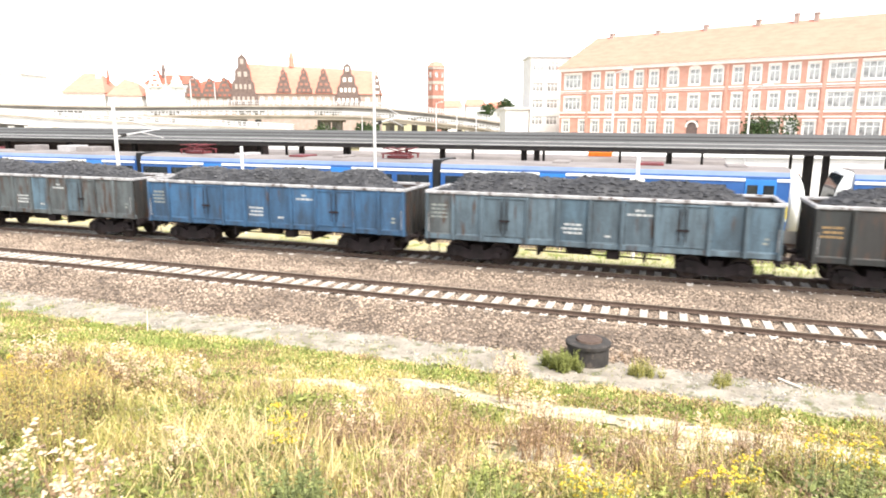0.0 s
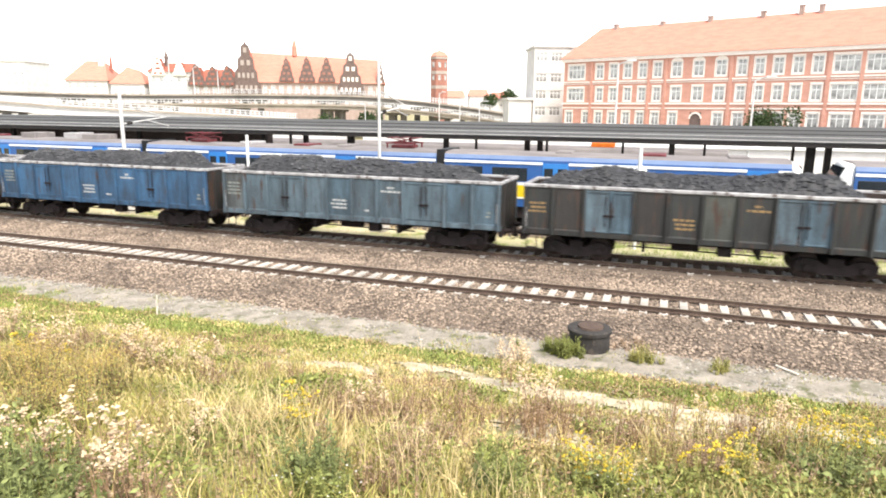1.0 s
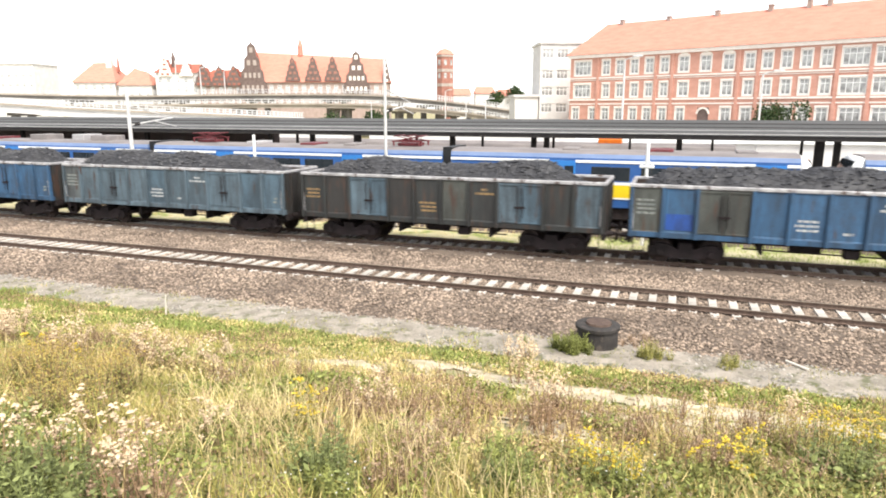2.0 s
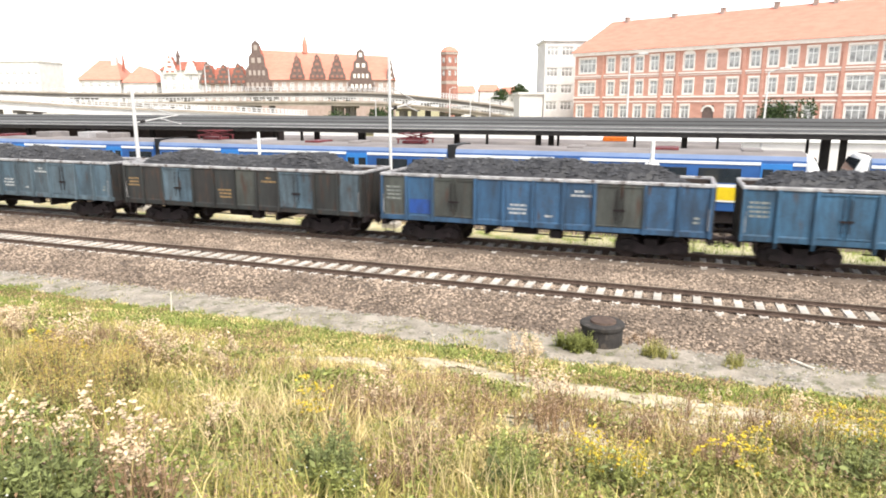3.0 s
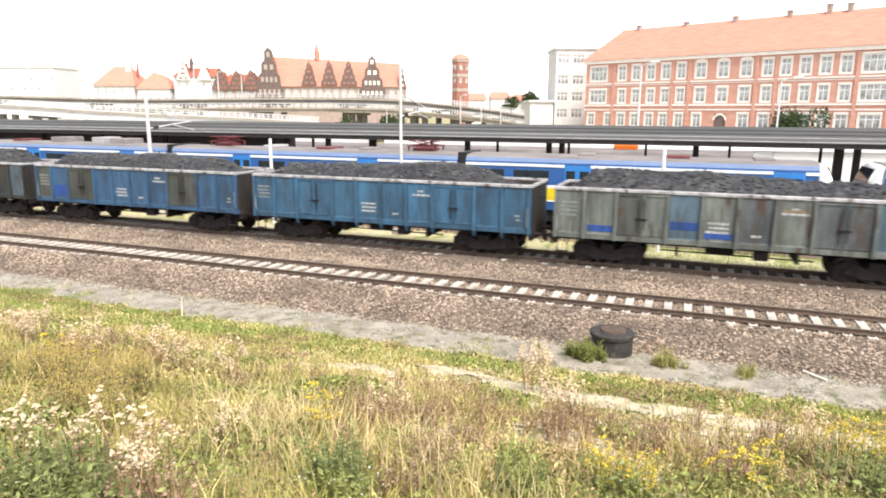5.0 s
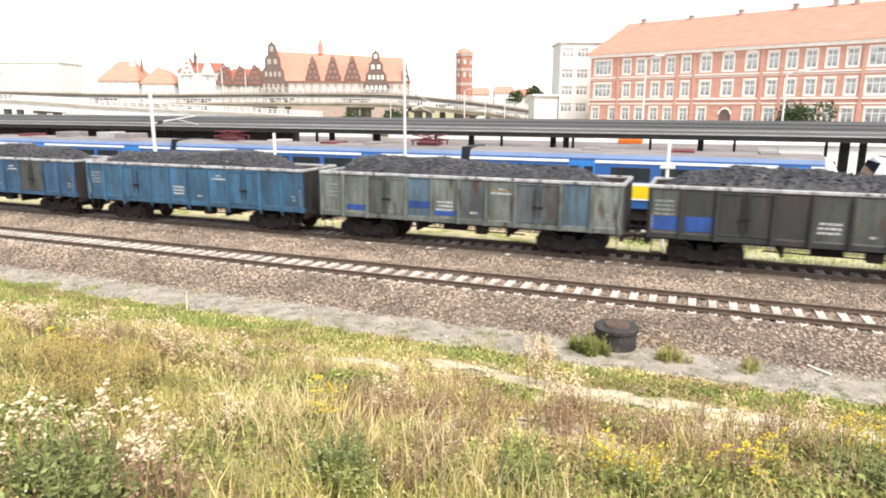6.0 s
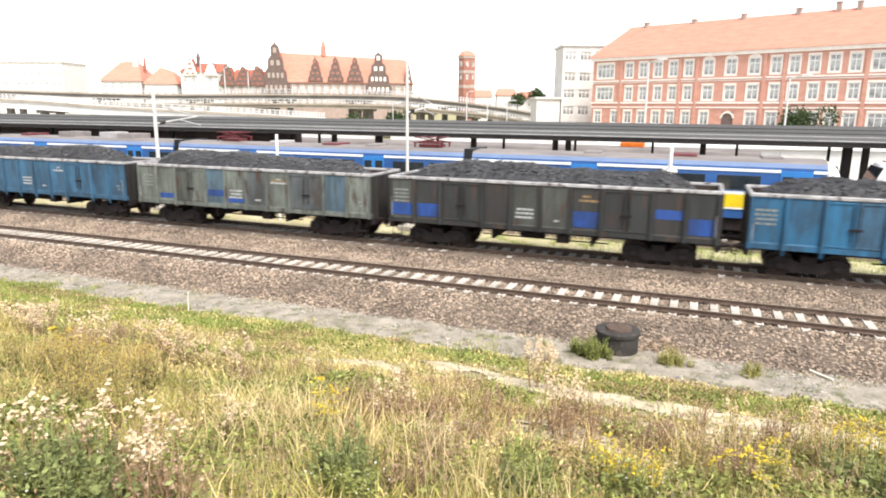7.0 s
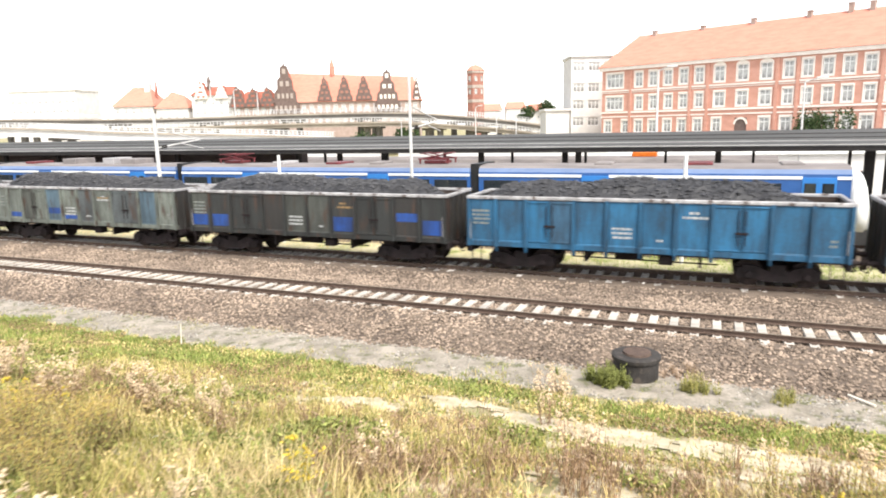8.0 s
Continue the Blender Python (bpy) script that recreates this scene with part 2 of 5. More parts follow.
# ---------------------------------------------------------------- coal wagons
WL, WW, RIM, SILL = 13.14, 1.45, 3.02, 1.05
PITCH = 14.04
M_under = shade("underframe_grime", (0.028, 0.02, 0.021), (0.014, 0.011, 0.011), 3, 0.8, 0.2, 0.2)
M_wheel = shade("wheel_steel", (0.06, 0.045, 0.042), (0.03, 0.023, 0.022), 4, 0.55, 0.6, 0.1)
M_coal = shade("coal", (0.034, 0.034, 0.038), (0.014, 0.014, 0.016), 3, 0.6, 0, 0.8, fine=14, spec=0.5)
M_lump = shade("coal_lump", (0.05, 0.05, 0.055), (0.026, 0.026, 0.029), 3, 0.55, 0, 0.2, vary=0.6, spec=0.5)
M_black = shade("rubber_black", (0.012, 0.012, 0.013), (0.02, 0.02, 0.02), 3, 0.6, 0, 0.1)
M_inside = shade("wagon_inside", (0.07, 0.05, 0.04), (0.035, 0.027, 0.025), 2, 0.9, 0, 0.2)
M_white = shade("stencil_white", (0.46, 0.47, 0.46), (0.28, 0.29, 0.29), 6, 0.8, 0, 0)
M_faint = shade("faded_stencil", (0.26, 0.27, 0.24), (0.13, 0.15, 0.15), 5, 0.8, 0, 0)
M_orange = shade("stencil_orange", (0.30, 0.19, 0.08), (0.18, 0.125, 0.07), 6, 0.8, 0, 0)
RUST = (0.062, 0.038, 0.029)


def paint(name, c, rust_at=0.64, much=0.42):
    return shade(name, c, tuple(v * 0.44 + 0.012 for v in c), 1.1, 0.6, 0, 0.15, (1, 1, 0.5), 22, RUST, rust_at, spec=0.35, shift=60.0, rust_stretch=(2.2, 1, 0.45), grime=((0.018, 0.016, 0.016), 0.55, 0.09, (5.5, 2.0, 0.6), much), vary=0.13)


P_teal = paint("paint_grey_teal", (0.104, 0.148, 0.18))
P_blue = paint("paint_blue", (0.042, 0.11, 0.21), 0.68)
P_sky = paint("paint_light_blue", (0.046, 0.130, 0.225), 0.70)
P_bright = paint("paint_bright_blue", (0.024, 0.128, 0.25), 0.72, 0.4)
P_dark = paint("paint_sooty_grey", (0.036, 0.039, 0.038), 0.62, 0.6)
P_soot = paint("paint_brown_soot", (0.038, 0.036, 0.034), 0.6)
P_green = paint("paint_grey_green", (0.175, 0.195, 0.172), 0.62)
P_grey = paint("paint_weathered_grey", (0.105, 0.12, 0.125), 0.6)
P_olive = paint("paint_olive_grey", (0.078, 0.084, 0.074), 0.62)
P_vivid = paint("paint_fresh_blue", (0.02, 0.075, 0.30), 0.75)
P_aqua = paint("paint_pale_teal", (0.094, 0.15, 0.195), 0.66)
P_rim = shade("rim_steel", (0.44, 0.43, 0.435), (0.24, 0.235, 0.235), 3, 0.6, 0.1, 0.1, rust=RUST, rust_at=0.62)

BAYS = [1.18, 1.18, -0.92, -0.92, 1.19, 1.19, 1.19, 1.19, -0.92, -0.92, 1.18, 1.18]  # negative: door leaf
SCALE = WL / sum(abs(b) for b in BAYS)


def panel_mesh(w, h):
    """A pressed sheet panel with a slightly sunken middle."""
    bm = bmesh.new()
    a, b, d = 0.012, 0.045, 0.018
    def ring(i, y):
        return [bm.verts.new(v) for v in ((i, y, i), (w - i, y, i), (w - i, y, h - i), (i, y, h - i))]
    r0, r1, r2 = ring(0, 0), ring(a, 0), ring(b, d)
    for p, q in ((r0, r1), (r1, r2)):
        for i in range(4):
            bm.faces.new((p[i], p[(i + 1) % 4], q[(i + 1) % 4], q[i]))
    bm.faces.new(r2)
    back = [bm.verts.new(v) for v in ((0, 0.05, 0), (w, 0.05, 0), (w, 0.05, h), (0, 0.05, h))]
    for i in range(4):
        bm.faces.new((r0[(i + 1) % 4], r0[i], back[i], back[(i + 1) % 4]))
    bm.faces.new(back[::-1])
    return mesh_of("panel", bm, None)


def door_mesh(w, h):
    bm = bmesh.new()
    box(bm, 0, 0, 0, w, 0.05, h, 0.006)
    for q in ((0.02, 0, 0.075, h), (w - 0.075, 0, w - 0.02, h), (0.075, h - 0.085, w - 0.075, h - 0.03), (0.075, 0.03, w - 0.075, 0.085)):
        box(bm, q[0], -0.035, q[1], q[2], 0.0, q[3], 0.006)
    return mesh_of("door", bm, None)


def coal_mesh(seed):
    rng = random.Random(seed)
    nx, ny = 92, 22
    x0, x1 = 0.12, WL - 0.12
    humps = [(rng.uniform(1.2, WL - 2.2), rng.uniform(0.05, 0.17), rng.uniform(0.7, 1.4)) for _ in range(7)]
    endr = rng.uniform(0.9, 1.6)
    vs = []
    for j in range(ny + 1):
        for i in range(nx + 1):
            x, y = x0 + (x1 - x0) * i / nx, -1.36 + 2.72 * j / ny
            ex = min(1.0, (x - x0) / 1.5 + 0.25, (x1 - x) / (endr + 0.9))
            cross = 1 - abs(y / 1.36) ** 2.2
            z = 2.42 + 0.42 * ex + 0.55 * cross * max(0, min(1.0, ex * 1.15 - 0.12))
            z += sum(a * math.exp(-((x - c) / w) ** 2) for c, a, w in humps) * cross * ex
            z += 0.09 * fbm(x + seed * 20, y, 1.3) + 0.075 * fbm(x + seed * 20, y, 4.0) * min(1.0, cross * 2)
            vs.append((x, y, min(z, RIM + 0.62)))
    k = nx + 1
    fs = [(j * k + i, j * k + i + 1, (j + 1) * k + i + 1, (j + 1) * k + i) for j in range(ny) for i in range(nx)]
    me = pydata("coal", vs, fs, M_coal)
    base = ((1, 0, 0), (-1, 0, 0), (0, 1, 0), (0, -1, 0), (0, 0, 1), (0, 0, -1))
    tri = ((0, 2, 4), (2, 1, 4), (1, 3, 4), (3, 0, 4), (2, 0, 5), (1, 2, 5), (3, 1, 5), (0, 3, 5))
    LV, LF = [], []
    for _ in range(4200):
        c = vs[rng.randrange(len(vs))]
        s = rng.uniform(0.025, 0.075) if rng.random() < 0.93 else rng.uniform(0.075, 0.12)
        jx, jy = rng.uniform(-0.07, 0.07), rng.uniform(-0.06, 0.06)
        if abs(c[1] + jy) > 1.33:
            continue
        o = len(LV)
        LV += [(c[0] + jx + d[0] * s * rng.uniform(0.6, 1.2), c[1] + jy + d[1] * s * rng.uniform(0.6, 1.2), c[2] + d[2] * s * rng.uniform(0.5, 1.0)) for d in base]
        LF += [tuple(o + i for i in f) for f in tri]
    return me, pydata("coal_lumps", LV, LF, M_lump)


def post_mesh():
    bm = bmesh.new()
    h = RIM - 0.12 - SILL
    vs = box(bm, -0.05, -0.13, 0, 0.05, 0.02, h)
    for v in vs[4:6]:
        v.co.y += 0.05
    return mesh_of("post", bm, None)


def bogie_meshes():
    bm = bmesh.new()
    for s in (-1, 1):
        y = s * 1.0
        prism(bm, [(-1.32, 0.42), (-1.2, 0.30), (-0.62, 0.30), (-0.45, 0.22), (0.45, 0.22), (0.62, 0.30), (1.2, 0.30), (1.32, 0.42), (1.25, 0.68), (0.6, 0.74), (0.35, 0.6), (-0.35, 0.6), (-0.6, 0.74), (-1.25, 0.68)], "y", y - 0.09, y + 0.09)
        for q in (-0.9, 0.9):
            tube(bm, (q, y, 0.46), (q, y + s * 0.2, 0.46), 0.13, 0.11, 10)
            box(bm, q - 0.2, y - 0.12, 0.55, q + 0.2, y + 0.12, 0.78, 0.01)
        for q in (-0.22, 0, 0.22):
            tube(bm, (q, y, 0.28), (q, y, 0.6), 0.085, 0.085, 8)
    box(bm, -0.25, -1.1, 0.5, 0.25, 1.1, 0.82, 0.02)
    box(bm, -1.35, -0.95, 0.5, -1.22, 0.95, 0.65)
    box(bm, 1.22, -0.95, 0.5, 1.35, 0.95, 0.65)
    frame_me = mesh_of("bogie_frame", bm, M_under)
    bm = bmesh.new()
    for s in (-1, 1):
        tube(bm, (0, s * 0.68, 0), (0, s * 0.80, 0), 0.46, 0.455, 24)
        tube(bm, (0, s * 0.66, 0), (0, s * 0.69, 0), 0.49, 0.48, 24)
        tube(bm, (0, s * 0.80, 0), (0, s * 0.84, 0), 0.30, 0.14, 12)
        for a in range(3):
            b = a * 2.094
            tube(bm, (0.3 * math.cos(b), s * 0.8, 0.3 * math.sin(b)), (0.3 * math.cos(b), s * 0.812, 0.3 * math.sin(b)), 0.05, 0.05, 6)
    tube(bm, (0, -0.7, 0), (0, 0.7, 0), 0.08, 0.08, 10)
    return frame_me, mesh_of("wheelset", bm, M_wheel)


PANEL_H = RIM - 0.14 - (SILL + 0.2)
ME_PANEL = {}
for w_ in (1.18, 1.19):
    ME_PANEL[w_] = panel_mesh(w_ * SCALE - 0.15, PANEL_H)
ME_DOOR = door_mesh(0.92 * SCALE - 0.02, PANEL_H - 0.02)
ME_POST = post_mesh()
ME_BOGIE, ME_WHEEL = bogie_meshes()


def tinted(me, mat):
    m = me.copy()
    m.materials.clear()
    m.materials.append(mat)
    return m


WHEELS = []


def wagon(seed, main, doors, patches, label, marks, post_drop=0.0):
    """One four-axle open wagon, origin at its body's left end on the rail head. patches: bay number -> paint of that panel."""
    w = tagged(new("coal_wagon"), label, "freight wagon", "coal train")
    rng = random.Random(seed)
    # floor, sills and ends
    bm = bmesh.new()
    box(bm, 0.02, -WW + 0.08, SILL, WL - 0.02, WW - 0.08, SILL + 0.18)
    box(bm, 0.0, -0.25, SILL - 0.28, WL, 0.25, SILL)
    part("floor_frame", bm, M_under, w, "sooty steel underframe")
    for s in (-1, 1):
        bm = bmesh.new()
        y = s * (WW - 0.04)
        box(bm, 0, y - 0.06, SILL, WL, y + 0.06, SILL + 0.2, 0.01)
        part("sill", bm, main, w)
        bm = bmesh.new()
        box(bm, -0.03, y - 0.075, RIM - 0.14, WL + 0.03, y + 0.075, RIM, 0.03)
        part("rim", bm, P_rim, w, "pale worn steel top rim")
        bm = bmesh.new()
        box(bm, 0.06, y - s * 0.075 - 0.012, SILL + 0.18, WL - 0.06, y - s * 0.075 + 0.012, RIM - 0.1)
        part("lining", bm, M_inside, w, "dark coal-stained inner wall")
    for e, x in ((-1, 0.03), (1, WL - 0.03)):
        bm = bmesh.new()
        box(bm, x - 0.03, -WW + 0.1, SILL, x + 0.03, WW - 0.1, RIM - 0.12)
        end = part("end_wall", bm, P_soot, w, "soot-stained end wall")
        bm = bmesh.new()
        box(bm, x - 0.07, -WW + 0.05, RIM - 0.135, x + 0.07, WW - 0.05, RIM - 0.003, 0.03)
        part("end_rim", bm, P_rim, w)
        for yy in (-0.95, -0.32, 0.32, 0.95):
            bm = bmesh.new()
            box(bm, x + e * 0.03, yy - 0.05, SILL, x + e * 0.10, yy + 0.05, RIM - 0.14)
            part("end_post", bm, P_soot, end)
        bm = bmesh.new()
        box(bm, x - 0.08, -1.35, SILL - 0.28, x + 0.08, 1.35, SILL, 0.015)
        head = part("headstock", bm, M_under, w)
        for yy in (-0.875, 0.875):
            bm = bmesh.new()
            tube(bm, (x + e * 0.08, yy, 0.98), (x + e * 0.30, yy, 0.98), 0.11, 0.095, 12)
            tube(bm, (x + e * 0.30, yy, 0.98), (x + e * 0.42, yy, 0.98), 0.065, 0.065, 10)
            tube(bm, (x + e * 0.42, yy, 0.98), (x + e * 0.455, yy, 0.98), 0.22, 0.225, 18)
            part("buffer", bm, M_wheel, head, "round steel buffer")
        bm = bmesh.new()
        tube(bm, (x + e * 0.05, 0, 0.95), (x + e * 0.42, 0, 0.80), 0.05, 0.05, 8)
        tube(bm, (x + e * 0.40, 0, 0.80), (x + e * 0.39, 0, 0.55), 0.035, 0.03, 8)
        part("coupling", bm, M_under, head)
        for q in (-0.35, 0.35):
            bm = bmesh.new()
            tube(bm, (x + e * 0.05, q, 0.85), (x + e * 0.25, q * 0.9, 0.55), 0.022, 0.022, 6)
            tube(bm, (x + e * 0.25, q * 0.9, 0.55), (x + e * 0.42, q * 0.8, 0.62), 0.022, 0.022, 6)
            part("brake_hose", bm, M_black, head, "black rubber brake hose")
        # steps and handrail at the corners
        bm = bmesh.new()
        xs = x - e * 0.35
        for q in (-0.2, 0.2):
            tube(bm, (xs + q, -WW - 0.02, SILL), (xs + q, -WW - 0.02, 0.5), 0.02, 0.02, 6)
        box(bm, xs - 0.22, -WW - 0.12, 0.49, xs + 0.22, -WW + 0.05, 0.52)
        part("step", bm, M_under, w)
        bm = bmesh.new()
        tube(bm, (x - e * 0.12, -WW - 0.09, 1.35), (x - e * 0.12, -WW - 0.09, 2.1), 0.016, 0.016, 6)
        tube(bm, (x - e * 0.12, -WW - 0.09, 1.35), (x - e * 0.12, -WW, 1.35), 0.016, 0.016, 6)
        tube(bm, (x - e * 0.12, -WW - 0.09, 2.1), (x - e * 0.12, -WW, 2.1), 0.016, 0.016, 6)
        part("handrail", bm, P_rim, w)
    # side panels, doors and posts
    tint = {}
    for s in (-1, 1):
        x = 0.0
        for i, b in enumerate(BAYS):
            wdt = abs(b) * SCALE
            mat = patches.get(i, doors if b < 0 else main) if s < 0 else (doors if b < 0 else main)
            src = ME_DOOR if b < 0 else ME_PANEL[abs(b)]
            key = (id(src), mat.name)
            if key not in tint:
                tint[key] = tinted(src, mat)
            p = part("door_leaf" if b < 0 else "side_panel", tint[key], None, w)
            gap = 0.01 if b < 0 else 0.075
            p.location = (x + (gap if s < 0 else wdt - gap), s * WW, SILL + 0.2)
            if s > 0:
                p.rotation_euler = (0, 0, math.pi)
            if b < 0 and s < 0:
                bm = bmesh.new()
                hx = wdt - 0.12 if i % 2 == 0 else 0.1
                tube(bm, (hx, -0.05, 0.25), (hx, -0.05, PANEL_H - 0.2), 0.018, 0.018, 6)
                box(bm, hx - 0.1, -0.075, 0.62, hx + 0.1, -0.04, 0.70)
                part("latch", bm, M_under, p, "dark steel locking bar")
            edge = i > 0 and not (b < 0 and BAYS[i - 1] < 0)
            if edge or i == 0:
                key = ("post", main.name)
                if key not in tint:
                    tint[key] = tinted(ME_POST, main)
                q = part("post", tint[key], None, w)
                q.location = (max(0.07, x), s * WW, SILL)
                if s > 0:
                    q.rotation_euler = (0, 0, math.pi)
                if post_drop and s < 0 and 0 < i:
                    bm = bmesh.new()
                    prism(bm, [(-0.11, 0.0), (0.0, 0.0), (0.0, -post_drop)], "x", x - 0.06, x + 0.06)
                    g = part("post_foot", bm, main, w)
                    g.location = (0, -WW, SILL)
            x += wdt
        key = ("post", main.name)
        q = part("post", tint[key], None, w)
        q.location = (WL - 0.07, s * WW, SILL)
        if s > 0:
            q.rotation_euler = (0, 0, math.pi)
    # stencilled marks as plain bars
    for bay, u, v, ww_, hh, mat in marks:
        x = sum(abs(b) for b in BAYS[:bay]) * SCALE
        bm = bmesh.new()
        rows = max(1, int(hh / 0.16))
        for r in range(rows):
            left = rng.uniform(0, 0.12)
            z = SILL + 0.2 + v + r * 0.16
            xx = x + u + left
            while xx < x + u + ww_:
                ln = rng.uniform(0.08, 0.22)
                box(bm, xx, -WW + 0.012, z, min(xx + ln, x + u + ww_), -WW + 0.05, z + 0.085)
                xx += ln + 0.04
        tagged(part("stencil", bm, mat, w), "faded stencilled lettering bars", kind="stuff")
    heap, lumps = coal_mesh(seed)
    c = part("coal_load", heap, None, w, "heaped black coal")
    tagged(part("coal_lump", lumps, None, c), kind="stuff")
    # brake gear under the floor
    bm = bmesh.new()
    tube(bm, (5.6, -0.5, 0.78), (6.6, -0.5, 0.78), 0.19, 0.19, 12)
    box(bm, 7.2, -1.2, 0.62, 7.7, -0.8, 0.95, 0.02)
    tube(bm, (4.0, -0.8, 0.70), (9.2, -0.8, 0.66), 0.03, 0.03, 6)
    for q in (4.6, 8.6):
        box(bm, q - 0.05, -1.25, 0.6, q + 0.05, 1.25, 1.02)
    part("brake_gear", bm, M_under, w)
    for bx in (WL / 2 - 4.5, WL / 2 + 4.5):
        bg = part("bogie", ME_BOGIE, None, w)
        bg.location = (bx, 0, 0)
        for q in (-0.9, 0.9):
            ws = part("wheelset", ME_WHEEL, None, bg)
            ws.location = (q, 0, 0.46)
            WHEELS.append((ws, q))
    return w


STD = [(0, 0.18, 0.66, 0.72, 0.64, M_faint), (5, 0.15, 0.3, 0.75, 0.48, M_white), (6, 0.45, 0.24, 0.32, 0.16, M_white), (7, 0.15, 1.1, 0.9, 0.1, M_white), (7, 0.4, 1.26, 0.35, 0.16, M_white), (11, 0.5, 0.3, 0.25, 0.32, M_faint)]
ORG = [(0, 0.18, 0.66, 0.7, 0.48, M_orange), (5, 0.2, 0.3, 0.75, 0.48, M_orange), (7, 0.2, 1.1, 0.9, 0.1, M_orange), (7, 0.4, 1.26, 0.35, 0.16, M_orange)]
WAGONS = [
    wagon(1, P_grey, P_grey, {3: P_teal, 8: P_teal, 6: P_aqua}, "weathered grey open wagon heaped with coal", STD),
    wagon(2, P_blue, P_blue, {}, "blue open freight wagon heaped with coal", STD),
    wagon(3, P_teal, P_teal, {5: P_aqua, 10: P_aqua, 11: P_aqua, 0: P_grey}, "faded grey-teal open wagon heaped with coal", STD),
    wagon(4, P_dark, P_aqua, {2: P_teal, 8: P_teal, 9: P_aqua, 11: P_teal, 6: P_olive, 4: P_soot, 1: P_soot}, "sooty dark wagon with pale teal doors, full of coal", ORG),
    wagon(5, P_blue, P_olive, {0: P_olive}, "blue wagon with grey-green doors heaped with coal", STD),
    wagon(6, P_sky, P_sky, {}, "light blue open wagon with outside ribs, full of coal", STD, 0.22),
    wagon(7, P_green, P_green, {8: P_grey, 9: P_grey, 10: P_aqua, 4: P_aqua, 2: P_olive, 6: P_grey}, "pale grey-green rust-stained wagon heaped with coal", STD + [(7, 0.2, 1.2, 0.8, 0.1, M_orange)]),
    wagon(8, P_dark, P_dark, {5: P_olive, 0: P_olive, 4: P_soot, 6: P_olive, 10: P_soot}, "sooty grey wagon with fresh blue paint patches, coal load", STD[:3] + ORG[2:]),
    wagon(9, P_bright, P_bright, {3: P_sky}, "bright blue open wagon heaped with coal", STD, 0.2),
    wagon(10, P_teal, P_dark, {}, "dull teal open wagon with dark doors, coal load", STD),
]


def fresh_patches(w, rows):
    for bay, v, hh in rows:
        x = sum(abs(b) for b in BAYS[:bay]) * SCALE
        bm = bmesh.new()
        box(bm, x + 0.11, -WW + 0.011, SILL + 0.2 + v, x + abs(BAYS[bay]) * SCALE - 0.11, -WW + 0.06, SILL + 0.2 + v + hh)
        part("repaint_patch", bm, P_vivid, w, "patch of fresh blue paint")


fresh_patches(WAGONS[7], [(0, 0.12, 0.5), (1, 0.1, 0.55), (7, 0.1, 0.62), (10, 0.62, 0.35), (11, 0.1, 0.6)])
fresh_patches(WAGONS[4], [(1, 0.1, 0.6)])
fresh_patches(WAGONS[6], [(4, 0.35, 0.3), (5, 0.1, 0.2), (1, 0.1, 0.25)])


# ---------------------------------------------------------------- passenger trains
M_blue = shade("train_blue", (0.03, 0.105, 0.31), (0.025, 0.085, 0.26), 1.0, 0.35, 0, 0.02, spec=0.5)
M_door = shade("train_bright_blue", (0.03, 0.19, 0.52), (0.025, 0.16, 0.45), 1.0, 0.35, 0, 0.02, spec=0.5)
M_cant = shade("train_light_blue", (0.19, 0.26, 0.42), (0.16, 0.22, 0.36), 1.0, 0.4, 0, 0.02)
M_yellow = shade("train_yellow", (0.75, 0.55, 0.02), (0.62, 0.45, 0.02), 2, 0.4, 0, 0.02)
M_roof = shade("train_roof_grey", (0.24, 0.215, 0.205), (0.155, 0.14, 0.138), 1.2, 0.75, 0, 0.1, (0.4, 2, 1))
M_cream = shade("white_paint", (0.78, 0.78, 0.76), (0.68, 0.68, 0.66), 1.2, 0.5, 0, 0.03)
M_glass = shade("dark_glass", (0.02, 0.025, 0.03), (0.03, 0.035, 0.04), 2, 0.06, 0, 0, spec=0.9)
M_maroon = shade("maroon_paint", (0.15, 0.03, 0.035), (0.09, 0.02, 0.022), 3, 0.5, 0, 0.05)
M_fit = shade("pale_roof_unit", (0.4, 0.38, 0.38), (0.3, 0.29, 0.29), 2, 0.7, 0, 0.05)
M_orangeb = shade("orange_box", (0.7, 0.17, 0.02), (0.6, 0.14, 0.02), 3, 0.5, 0, 0)


